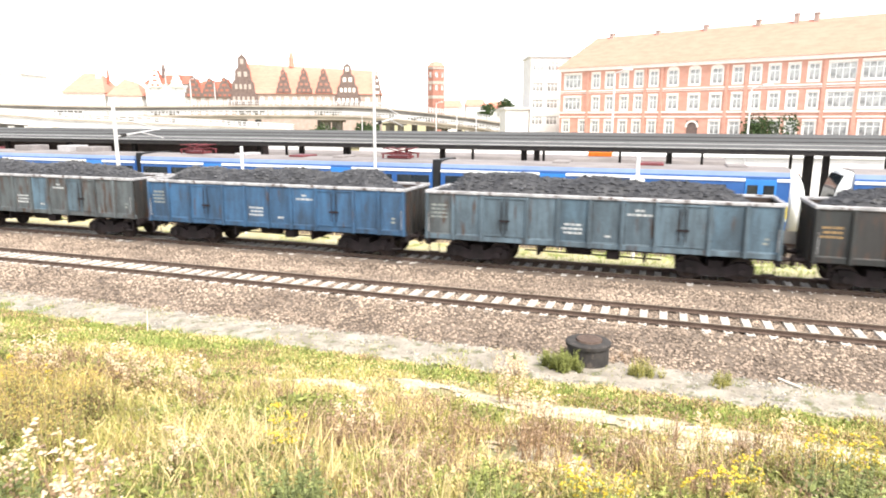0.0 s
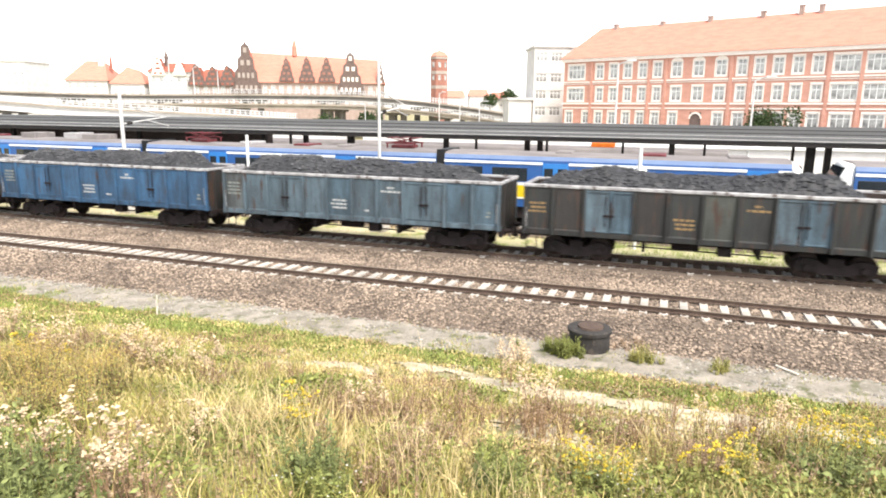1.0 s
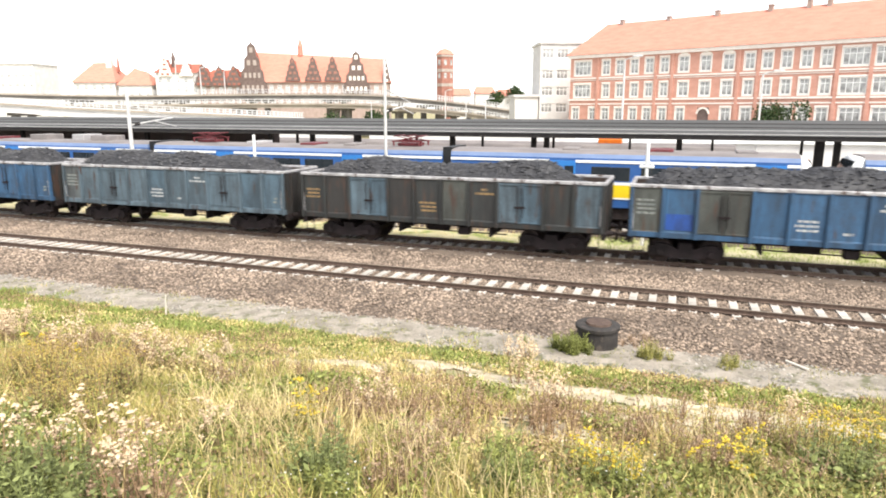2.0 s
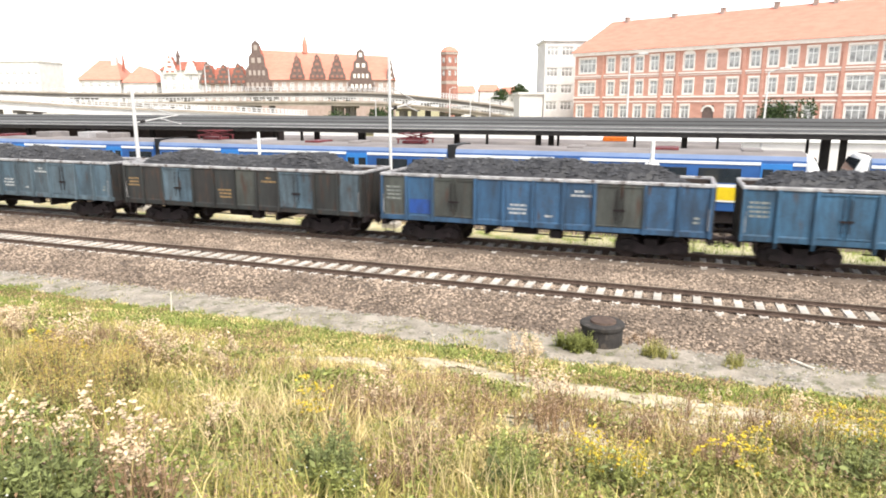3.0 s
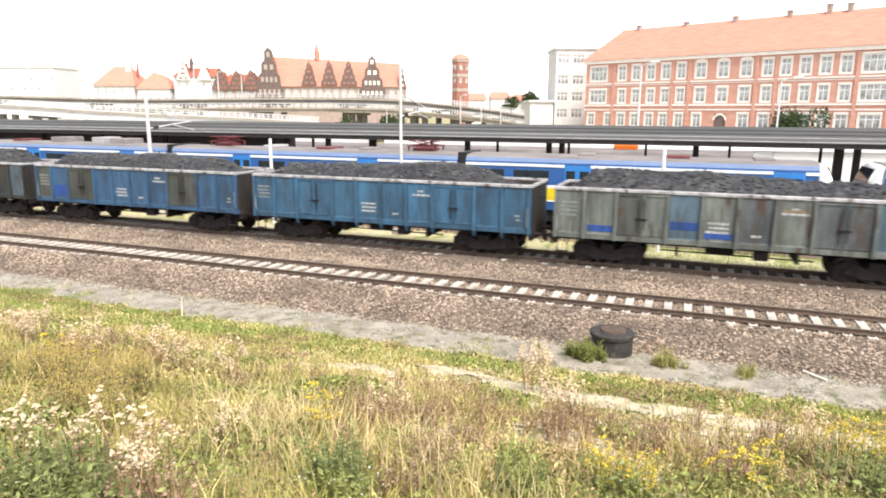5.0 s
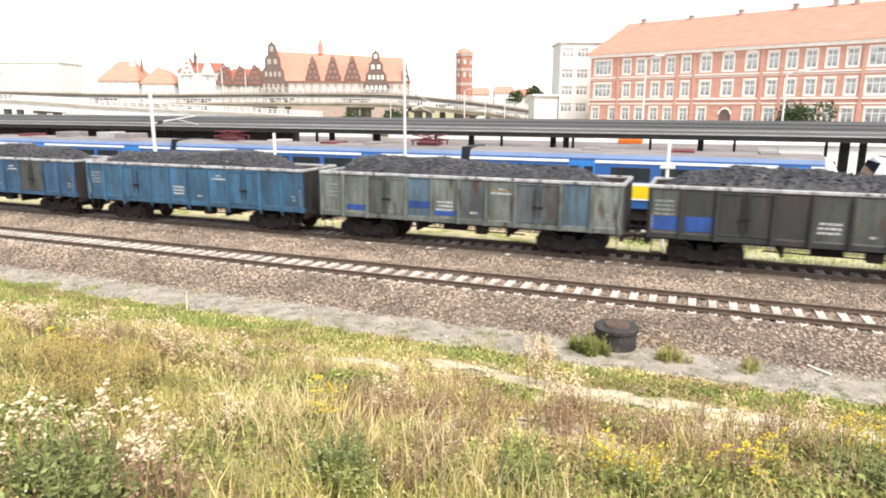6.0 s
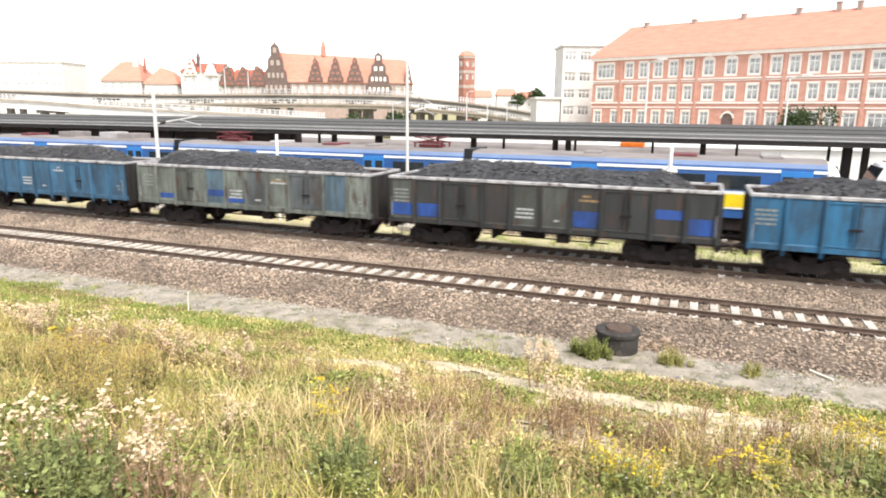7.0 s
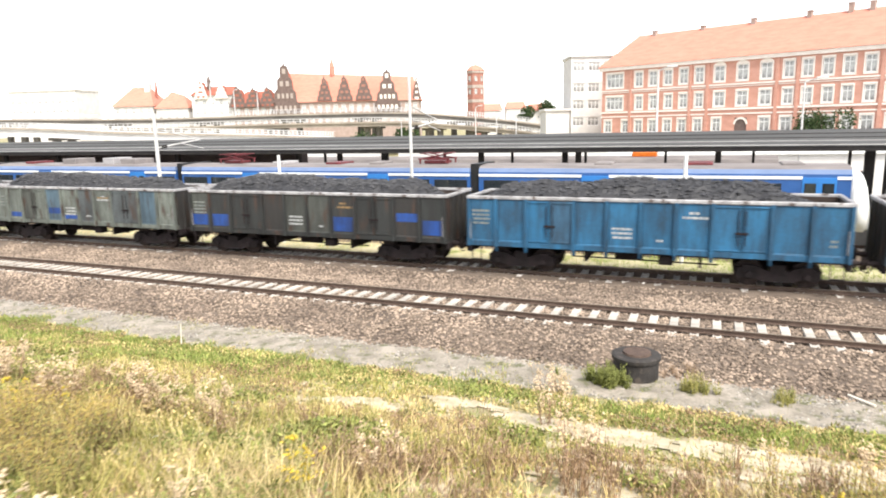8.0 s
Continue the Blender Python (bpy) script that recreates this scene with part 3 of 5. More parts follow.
def emu_car(x0, x1, nose=0, roof_boxes=(), label="blue passenger train car with grey roof"):
    """One car of the multiple unit. nose: -1 or 1 for a sloped cab at that end."""
    y = Y_BLUE
    t = thing("passenger_car", x0, y, 0, label, "train car", "passenger train")
    L = x1 - x0
    a, b = (0.85 if nose < 0 else 0.25), L - (0.85 if nose > 0 else 0.25)
    def shell(name, prof, mat, lab=""):
        bm = bmesh.new()
        prism(bm, prof, "x", a, b)
        return part(name, bm, mat, t, lab)
    shell("body", [(-1.42, 0.95), (1.42, 0.95), (1.42, 3.34), (-1.42, 3.34)], M_blue)
    shell("cantrail", [(-1.415, 3.34), (1.415, 3.34), (1.36, 3.54), (-1.36, 3.54)], M_cant, "pale blue cantrail band")
    shell("roof", [(-1.36, 3.54), (1.36, 3.54), (1.2, 3.63), (0.8, 3.68), (0, 3.71), (-0.8, 3.68), (-1.2, 3.63)], M_roof, "weathered grey roof")
    for s in (-1, 1):
        yy = s * 1.42
        bm = bmesh.new()
        box(bm, a, yy - 0.045, 1.45, b, yy + 0.045, 2.06)
        part("yellow_band", bm, M_yellow, t, "bright yellow lower band")
        for z0, z1 in ((1.37, 1.446), (2.064, 2.2)):
            bm = bmesh.new()
            box(bm, a, yy - 0.045, z0, b, yy + 0.045, z1)
            part("white_band", bm, M_cream, t, "white edge of the yellow band")
        n = int((b - a) / 2.1)
        for i in range(n):
            c = a + (b - a) * (i + 0.5) / n
            door = i % 4 == 2
            bm = bmesh.new()
            if door:
                box(bm, c - 0.65, yy - 0.03, 1.05, c + 0.65, yy + 0.03, 3.2, 0.01)
                d = part("door", bm, M_door, t, "bright blue sliding door")
                for q in (-0.34, 0.34):
                    bm = bmesh.new()
                    box(bm, c + q - 0.22, yy - 0.04, 2.26, c + q + 0.22, yy + 0.04, 2.95)
                    part("door_window", bm, M_glass, d)
            else:
                box(bm, c - 0.92, yy - 0.03, 2.26, c + 0.92, yy + 0.03, 2.94, 0.02)
                part("window", bm, M_glass, t, "dark glass window")
        gaps = [a + (b - a) * (i + 0.5) / n for i in range(n) if i % 4 == 2]
        x = a
        for c in gaps + [b + 0.65]:
            bm = bmesh.new()
            box(bm, x, yy - 0.036, 3.12, c - 0.65, yy + 0.036, 3.25)
            part("white_stripe", bm, M_cream, t, "white stripe under the cantrail")
            x = c + 0.65
    bm = bmesh.new()
    box(bm, a + 0.6, -1.25, 0.35, b - 0.6, 1.25, 0.95)
    part("underframe", bm, M_under, t)
    for e in (a, b):
        if nose and ((nose < 0) == (e == a)):
            bm = bmesh.new()
            s = nose
            prism(bm, [(e, 0.9), (e + s * 0.75, 0.9), (e + s * 0.82, 1.7), (e + s * 0.6, 2.9), (e + s * 0.35, 3.45), (e, 3.72)], "y", -1.38, 1.38)
            bmesh.ops.bevel(bm, geom=bm.edges[:], offset=0.12, segments=3, affect="EDGES")
            n_ = part("cab", bm, M_cream, t, "white streamlined cab nose", True)
            bm = bmesh.new()
            prism(bm, [(e + s * 0.70, 2.3), (e + s * 0.735, 2.3), (e + s * 0.635, 2.9), (e + s * 0.40, 3.47), (e + s * 0.36, 3.45), (e + s * 0.59, 2.9)], "y", -1.1, 1.1)
            part("windscreen", bm, M_glass, n_, "dark windscreen")
        else:
            bm = bmesh.new()
            s = -1 if e == a else 1
            box(bm, min(e, e + s * 0.25), -1.25, 1.0, max(e, e + s * 0.25), 1.25, 3.74)
            part("gangway", bm, M_black, t, "black gangway bellows")
    for q, w_, h_, mat in roof_boxes:
        bm = bmesh.new()
        box(bm, q - x0 - w_ / 2, -0.8, 3.6, q - x0 + w_ / 2, 0.8, 3.73 + h_, 0.04)
        part("roof_unit", bm, mat, t)
    return t


def pantograph(x, car):
    bm = bmesh.new()
    prism(bm, [(-0.6, -0.1), (0.6, -0.1), (0.6, 0.05), (-0.6, 0.05)], "y", -0.5, 0.5)
    p = part("pantograph", bm, M_maroon, car, "folded maroon pantograph")
    p.location = (x - car.location.x, 0, 3.82)

    def rod(name, a, b, r):
        bm = bmesh.new()
        tube(bm, a, b, r, r, 6)
        part(name, bm, M_maroon, p)
    for s in (-0.6, 0.6):
        rod("base_rail", (-0.9, s, 0.15), (0.9, s, 0.15), 0.04)
        rod("arm", (-0.8, s, 0.15), (0.7, s * 0.6, 0.42), 0.03)
        rod("arm", (0.8, s, 0.15), (-0.7, s * 0.6, 0.42), 0.03)
        for q in (-0.8, 0.8):
            rod("insulator", (q, s, -0.1), (q, s, 0.15), 0.055)
    for q in (-0.7, 0.0, 0.7):
        rod("contact_bar", (q, -0.8, 0.44), (q, 0.8, 0.44), 0.035)


CARS = [
    emu_car(-66.4, -48.8), emu_car(-48.8, -31.1, 0, [(-41.5, 1.3, 0.3, M_roof), (-37.8, 1.0, 0.34, M_fit), (-36.0, 1.4, 0.28, M_roof), (-45.5, 0.9, 0.1, M_maroon)]), emu_car(-31.1, -11.4, 0, [(-20.2, 1.0, 0.06, M_maroon), (-24.0, 0.8, 0.1, M_fit), (-17.5, 0.7, 0.08, M_roof)]),
    emu_car(-11.4, 6.2, 1, [(-0.6, 1.1, 0.06, M_maroon), (-5.0, 0.8, 0.06, M_roof), (3.2, 0.9, 0.05, M_roof)], "blue passenger train end car with white nose"),
    emu_car(7.0, 25.0, -1, (), "second blue passenger train with white nose"),
]
pantograph(-14.0, CARS[2])
pantograph(-27.6, CARS[2])

# ---------------------------------------------------------------- platform and canopy
M_canopy = shade("canopy_felt", (0.085, 0.085, 0.084), (0.06, 0.06, 0.059), 0.5, 0.9, 0, 0.2, (0.15, 1, 1), 8)
M_fascia = shade("canopy_fascia", (0.42, 0.41, 0.40), (0.32, 0.31, 0.30), 0.8, 0.8, 0, 0.1)
M_steel = shade("dark_steel", (0.025, 0.022, 0.022), (0.04, 0.035, 0.032), 2, 0.7, 0.2, 0.1)
M_slab = shade("platform_slabs", (0.42, 0.40, 0.38), (0.33, 0.32, 0.30), 0.8, 0.9, 0, 0.2)
M_pole = shade("galvanised_pole", (0.62, 0.61, 0.59), (0.5, 0.49, 0.48), 2, 0.6, 0.2, 0.05)


def platform_canopy():
    p = tagged(new("platform", None), "pale concrete station platform", "platform", kind="structure")
    bm = bmesh.new()
    box(bm, -75, 36.2, -0.5, 32, 48.2, 0.55)
    part("platform_slab", bm, M_slab, p)
    c = tagged(new("platform_canopy"), "long dark grey platform canopy on black steel posts", "canopy")
    bm = bmesh.new()
    prism(bm, [(39.0, 4.27), (43.0, 4.52), (47.0, 4.88), (47.0, 5.0), (43.0, 4.66), (39.0, 4.41)], "x", -95, 32)
    part("canopy_roof", bm, M_canopy, c, "dark felt canopy roof")
    bm = bmesh.new()
    box(bm, -95, 38.93, 4.33, 32, 38.998, 4.395)
    part("fascia", bm, M_fascia, c, "grey fascia board along the edge")
    # added black strip: the shaded underside as a solid below the fascia
    bm = bmesh.new()
    box(bm, -95, 39.02, 4.04, 32, 39.25, 4.27)
    part("soffit_shade_strip", bm, M_steel, c, "black strip added for the canopy's shaded underside")
    bm = bmesh.new()
    box(bm, -95, 42.8, 3.98, 32, 43.2, 4.5)
    part("beam", bm, M_steel, c, "black longitudinal steel beam")
    for y, z in ((40.6, 4.51), (42.4, 4.625), (44.6, 4.80)):
        bm = bmesh.new()
        box(bm, -95, y - 0.07, z - 0.02, 32, y + 0.07, z + 0.035)
        part("roof_seam", bm, M_fascia if y < 41 else M_steel, c, "raised seam along the felt roof")
    for i in range(9):
        bm = bmesh.new()
        box(bm, -29 + 5.2 * i, 46.3, 0.55, -28.85 + 5.2 * i, 46.5, 4.8)
        part("rear_post", bm, M_steel, c)
    for x in (-62, -55, -48, -41, -35, -29.1, -25.5, -21.7, -14.5, -8.83, -7.98, 0.22, 7.85, 8.75, 15.5, 22.5):
        bm = bmesh.new()
        w = 0.24 if 7 < x < 8 else 0.17
        box(bm, x - w, 42.85, 0.55, x + w, 43.15, 3.98, 0.02)
        part("canopy_post", bm, M_steel, c, "black steel canopy post")


platform_canopy()


def catenary_mast(x, y, top, arm, label, rad=0.135):
    t = thing("catenary_mast", x, y, -0.5, label, "mast", "catenary masts")
    bm = bmesh.new()
    tube(bm, (0, 0, 0), (0, 0, top + 0.5), rad, rad * 0.75, 12)
    part("mast", bm, M_pole, t)
    bm = bmesh.new()
    box(bm, -0.4, -0.4, 0, 0.4, 0.4, 0.35, 0.03)
    part("foundation", bm, M_concrete, t)
    if arm:
        bm = bmesh.new()
        tube(bm, (0, 0, arm + 0.5), (0, 3.6, arm + 0.9), 0.045, 0.04, 8)
        tube(bm, (0, 0, arm + 1.6), (0, 3.4, arm + 0.95), 0.035, 0.03, 8)
        tube(bm, (0, 2.0, arm + 0.7), (0, 3.8, arm + 0.35), 0.03, 0.03, 8)
        part("cantilever_arm", bm, M_pole, t, "pale tubular cantilever arm")
        bm = bmesh.new()
        for q in (0.35, 0.5, 0.65):
            tube(bm, (0, q, arm + 0.5 + q * 0.11), (0, q + 0.08, arm + 0.51 + q * 0.11), 0.1, 0.1, 10)
        part("insulator", bm, M_steel, t, "ribbed dark insulator")
    return t


catenary_mast(-30.3, 30.5, 6.8, 4.8, "tall pale round catenary mast beside the tracks")
catenary_mast(-13.85, 30.5, 8.6, 5.6, "tall slender pale catenary mast beside the tracks", 0.09)


def low_post(x, top, lampy):
    t = thing("lamp_post", x, 30.5, -0.5, "short white lineside post" + (" with a lamp head" if lampy else ""), "post", "lineside posts")
    bm = bmesh.new()
    tube(bm, (0, 0, 0), (0, 0, top + 0.5), 0.085, 0.08, 10)
    part("post", bm, M_cream, t)
    if lampy:
        bm = bmesh.new()
        box(bm, -0.32, -0.1, top - 0.62, 0.32, 0.1, top - 0.48, 0.04)
        tube(bm, (-0.25, 0, top - 0.5), (0, 0, top - 0.2), 0.025, 0.025, 6)
        tube(bm, (0.25, 0, top - 0.5), (0, 0, top - 0.2), 0.025, 0.025, 6)
        part("lamp_head", bm, M_cream, t)


low_post(-21.75, 4.36, False)
low_post(-1.12, 4.25, True)

# ---------------------------------------------------------------- the town behind the station
M_brick = shade("red_brick", (0.57, 0.31, 0.24), (0.48, 0.245, 0.185), 0.8, 0.9, 0, 0.1, (1, 1, 2), 5)
M_tile = shade("orange_roof_tiles", (0.57, 0.245, 0.18), (0.49, 0.20, 0.145), 0.6, 0.85, 0, 0.3, (1, 1, 4), 4)
M_tile2 = shade("dark_red_roof_tiles", (0.36, 0.13, 0.09), (0.28, 0.10, 0.07), 0.6, 0.85, 0, 0.3, (1, 1, 4), 4)
M_trim = shade("cream_trim", (0.82, 0.76, 0.70), (0.74, 0.67, 0.60), 1.5, 0.8, 0, 0.05)
M_plaster = shade("pale_plaster", (0.67, 0.65, 0.62), (0.57, 0.55, 0.53), 0.7, 0.9, 0, 0.05)
M_timber = shade("dark_timber", (0.12, 0.085, 0.075), (0.17, 0.125, 0.11), 1.5, 0.9, 0, 0.1)
M_stucco = shade("pinkish_stucco", (0.40, 0.31, 0.27), (0.31, 0.235, 0.20), 0.9, 0.9, 0, 0.1)
M_road = shade("viaduct_concrete", (0.21, 0.195, 0.175), (0.14, 0.13, 0.115), 0.3, 0.9, 0, 0.1)
M_beige = shade("beige_concrete", (0.37, 0.325, 0.265), (0.27, 0.235, 0.195), 0.3, 0.9, 0, 0.1)
M_asphalt = shade("pale_forecourt_paving", (0.40, 0.385, 0.36), (0.30, 0.29, 0.275), 0.2, 0.9, 0, 0.1)
M_leaf = shade("tree_leaves", (0.045, 0.075, 0.022), (0.03, 0.05, 0.018), 1.5, 0.8, 0, 0.1, vary=0.4)
M_bark = shade("bark", (0.10, 0.075, 0.055), (0.06, 0.045, 0.035), 3, 0.9, 0, 0.3)
# patchy pale tone paints curtains and reflections into the panes
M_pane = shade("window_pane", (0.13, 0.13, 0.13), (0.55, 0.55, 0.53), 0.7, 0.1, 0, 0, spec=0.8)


def open_wall(bm, L, z0, z1, rows, th=0.4):
    """A facade with real openings. rows: (bottom, top, [(centre, width)...]) from the ground up; outside at y=0."""
    z = z0
    for b, t, wins in rows:
        if b > z:
            box(bm, 0, 0, z, L, th, b)
        x = 0.0
        for c, w in wins:
            box(bm, x, 0, b, c - w / 2, th, t)
            x = c + w / 2
        box(bm, x, 0, b, L, th, t)
        z = t
    box(bm, 0, 0, z, L, th, z1)


WIN_CACHE = {}


def town_window(parent, x, z0, z1, w, arched=False, trim=True):
    key = (round(z1 - z0, 2), round(w, 2), arched, trim)
    h = z1 - z0
    if key not in WIN_CACHE:
        bm = bmesh.new()
        f, k = 0.13, max(2, round(w / 0.75))
        xs = [-w / 2, -w / 2 + f] + [q for i in range(1, k) for q in (-w / 2 + w * i / k - 0.05, -w / 2 + w * i / k + 0.05)] + [w / 2 - f, w / 2]
        zs = [0, f, h * 0.64, h * 0.64 + 0.1, h - f, h]
        grid = [[bm.verts.new((a, 0.10, b)) for b in zs] for a in xs]
        fs = [bm.faces.new((grid[i][j], grid[i + 1][j], grid[i + 1][j + 1], grid[i][j + 1])) for i in range(len(xs) - 1) for j in range(len(zs) - 1) if i % 2 == 0 or j % 2 == 0]
        ex = bmesh.ops.extrude_face_region(bm, geom=fs)
        for v in ex["geom"]:
            if isinstance(v, bmesh.types.BMVert):
                v.co.y += 0.1
        bmesh.ops.recalc_face_normals(bm, faces=bm.faces[:])
        fr = mesh_of("window_frame", bm, M_cream)
        bm = bmesh.new()
        box(bm, -w / 2 + 0.05, 0.13, 0.05, w / 2 - 0.05, 0.16, h - 0.05)
        gl = mesh_of("pane", bm, M_pane)
        su = None
        if trim:
            bm = bmesh.new()
            g = 0.15
            box(bm, -w / 2 - g, -0.07, -0.2, w / 2 + g, 0.05, 0.0)
            box(bm, -w / 2 - g, -0.05, 0.003, -w / 2, 0.05, h)
            box(bm, w / 2, -0.05, 0.003, w / 2 + g, 0.05, h)
            if arched:
                k = 10
                out = [((w / 2 + g) * math.cos(math.pi * i / k), h + (w / 2 + g) * 0.55 * math.sin(math.pi * i / k)) for i in range(k + 1)]
                prism(bm, out, "y", -0.06, 0.02)
            else:
                box(bm, -w / 2 - g, -0.08, h + 0.003, w / 2 + g, 0.05, h + 0.26)
            su = mesh_of("surround", bm, M_trim)
        WIN_CACHE[key] = (fr, gl, su)
    fr, gl, su = WIN_CACHE[key]
    wn_ = part("window", fr, None, parent)
    wn_.location = (x, 0, z0)
    part("pane", gl, None, wn_)
    if su:
        part("surround", su, None, wn_)
    return wn_


def hip_roof(bm, L, D, z0, z1, over=0.5, hip0=4.0, hip1=4.0, fall=0.0):
    a = [bm.verts.new(v) for v in ((-over, -over, z0), (L + over, -over, z0), (L + over, D + over, z0), (-over, D + over, z0), (hip0, D / 2, z1), (L - hip1, D / 2, z1 - fall))]
    for q in ((0, 1, 5, 4), (1, 2, 5), (2, 3, 4, 5), (3, 0, 4), (3, 2, 1, 0)):
        bm.faces.new([a[i] for i in q])


def brick_block():
    t = thing("brick_building", -17.4, 113.0, -0.5, "long red brick building with cream trim and orange tiled roof", "building", rz=-22.36)
    L, o = 64.0, 25.5
    top = [(-23.2, 3.0)] + [(s, 1.3) for s in (-19, -16.6, -14.15, -11.7, -9.3)] + [(s, 1.5) for s in (-6.35, -3.13, 0.06)] + [(s, 1.3) for s in (2.9, 5.2, 7.6, 10.0, 12.35)] + [(15.6, 3.0), (19.2, 3.0)] + [(22.6 + 2.4 * i, 1.3) for i in range(6)]
    mid = [(-23.2, 3.0)] + [(s, 1.2) for s in (-18.9, -16.5, -14.0, -11.65, -9.25)] + [(s, 1.5) for s in (-6.25, -3.06, 0.05)] + [(s, 1.25) for s in (2.95, 5.3, 7.75, 10.0, 12.45)] + [(15.6, 3.0), (19.2, 3.0)] + [(22.6 + 2.4 * i, 1.3) for i in range(6)]
    low = [(s, 1.25) for s in (-24.3, -21.15, -18.85, -16.5, -14.05, -11.74, -9.27, -6.5)] + [(-3.05, 1.7)] + [(s, 1.4) for s in (0.14, 2.91, 5.5, 8.1, 10.2, 12.4)] + [(15.6, 2.4), (19.2, 2.4)] + [(22.6 + 2.4 * i, 1.3) for i in range(6)]
    rows = []
    for (b, h, r) in ((4.5, 6.4, low), (8.1, 10.15, mid), (11.6, 13.8, top)):
        rows.append((b, h, [(s + o, w) for s, w in r]))
    bm = bmesh.new()
    open_wall(bm, L, 0.0, 14.3, rows)
    box(bm, 0, 0.4, 0, 0.4, 14, 14.3)
    box(bm, L - 0.4, 0.4, 0, L, 14, 14.3)
    box(bm, 0.4, 13.6, 0, L - 0.4, 14, 14.3)
    part("wall", bm, M_brick, t, "red brick wall")
    # added sheet behind the openings, in the pane colour
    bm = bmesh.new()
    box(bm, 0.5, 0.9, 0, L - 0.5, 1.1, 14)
    part("window_backing", bm, M_pane, t)
    for ri, (b, h, r) in enumerate(rows):
        for i, (c, w) in enumerate(r):
            if w == 1.7:
                bm = bmesh.new()
                prism(bm, [(c - 0.84, b), (c + 0.84, b)] + [(c + 0.84 * math.cos(math.pi * k / 10), b + 1.0 + 0.84 * math.sin(math.pi * k / 10)) for k in range(11)], "y", 0.1, 0.3)
                part("arched_door", bm, M_timber, t, "dark arched doorway")
                bm = bmesh.new()
                for k in range(11):
                    u, v = math.cos(math.pi * (k + 0.5) / 11), math.sin(math.pi * (k + 0.5) / 11)
                    tube(bm, (c + 0.86 * u, -0.06, b + 1.0 + 0.84 * v), (c + 0.86 * u, 0.06, b + 1.0 + 0.84 * v), 0.16, 0.16, 6)
                part("door_arch", bm, M_trim, t, "pale stone arch")
                continue
            town_window(t, c, b, h, w, arched=(ri == 2 and 6 <= i <= 8))
    for z, hh, d in ((14.3, 0.55, 0.35), (11.0, 0.2, 0.14), (7.55, 0.25, 0.14), (6.9, 0.18, 0.1), (4.0, 0.22, 0.14), (10.75, 0.1, 0.08)):
        bm = bmesh.new()
        box(bm, -d, -d, z, L + d, -0.003, z + hh)
        part("string_course", bm, M_trim, t, "cream stone string course")
    for s in (-20.4, -10.6, -8.0, 1.5, 4.1, 13.7, 17.4, 21.0):
        bm = bmesh.new()
        box(bm, s + o - 0.22, -0.16, 4.22, s + o + 0.22, -0.004, 14.29)
        part("pilaster", bm, M_brick, t)
    bm = bmesh.new()
    hip_roof(bm, L, 14, 14.85, 20.2, 0.6, 2.6, 5.0)
    roof = part("roof", bm, M_tile, t, "large orange clay tile roof")
    for x, hh in ((5.5, 0.9), (13.5, 0.6), (21.0, 1.0), (28.5, 1.2), (33.5, 2.0), (36, 1.7), (46, 1.0)):
        bm = bmesh.new()
        box(bm, x - 0.3, 6.4, 19.6, x + 0.3, 7.2, 20.15 + hh * 0.45)
        box(bm, x - 0.38, 6.32, 20.15 + hh * 0.45, x + 0.38, 7.28, 20.27 + hh * 0.45)
        part("chimney", bm, M_stucco, roof, "small plastered chimney")


brick_block()


def house(name, x, y, rz, L, D, eaves, ridge, wall, roof, label, rows=(), hip=0.0, z=-0.5, ww=1.2, pitch=2.4, flat=False, fall=0.0):
    t = thing(name, x, y, z, label, "building", rz=rz)
    wr = []
    n = max(1, int(L / pitch))
    for b, h in rows:
        wr.append((b, h, [(L * (i + 0.5) / n, ww) for i in range(n)]))
    bm = bmesh.new()
    open_wall(bm, L, 0, eaves, wr)
    box(bm, 0, 0.4, 0, 0.4, D, eaves)
    box(bm, L - 0.4, 0.4, 0, L, D, eaves)
    box(bm, 0.4, D - 0.4, 0, L - 0.4, D, eaves)
    part("wall", bm, wall, t)
    # pane-coloured sheet added to back the window openings
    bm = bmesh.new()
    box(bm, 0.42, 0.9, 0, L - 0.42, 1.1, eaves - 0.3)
    part("window_backing", bm, M_pane, t)
    for b, h, r in wr:
        for c, w in r:
            town_window(t, c, b, h, w, trim=False)
    bm = bmesh.new()
    if flat:
        box(bm, -0.3, -0.3, eaves, L + 0.3, D + 0.3, eaves + 0.4)
    else:
        hip_roof(bm, L, D, eaves, ridge, 0.5, hip, hip, fall)
    part("roof", bm, roof, t)
    return t


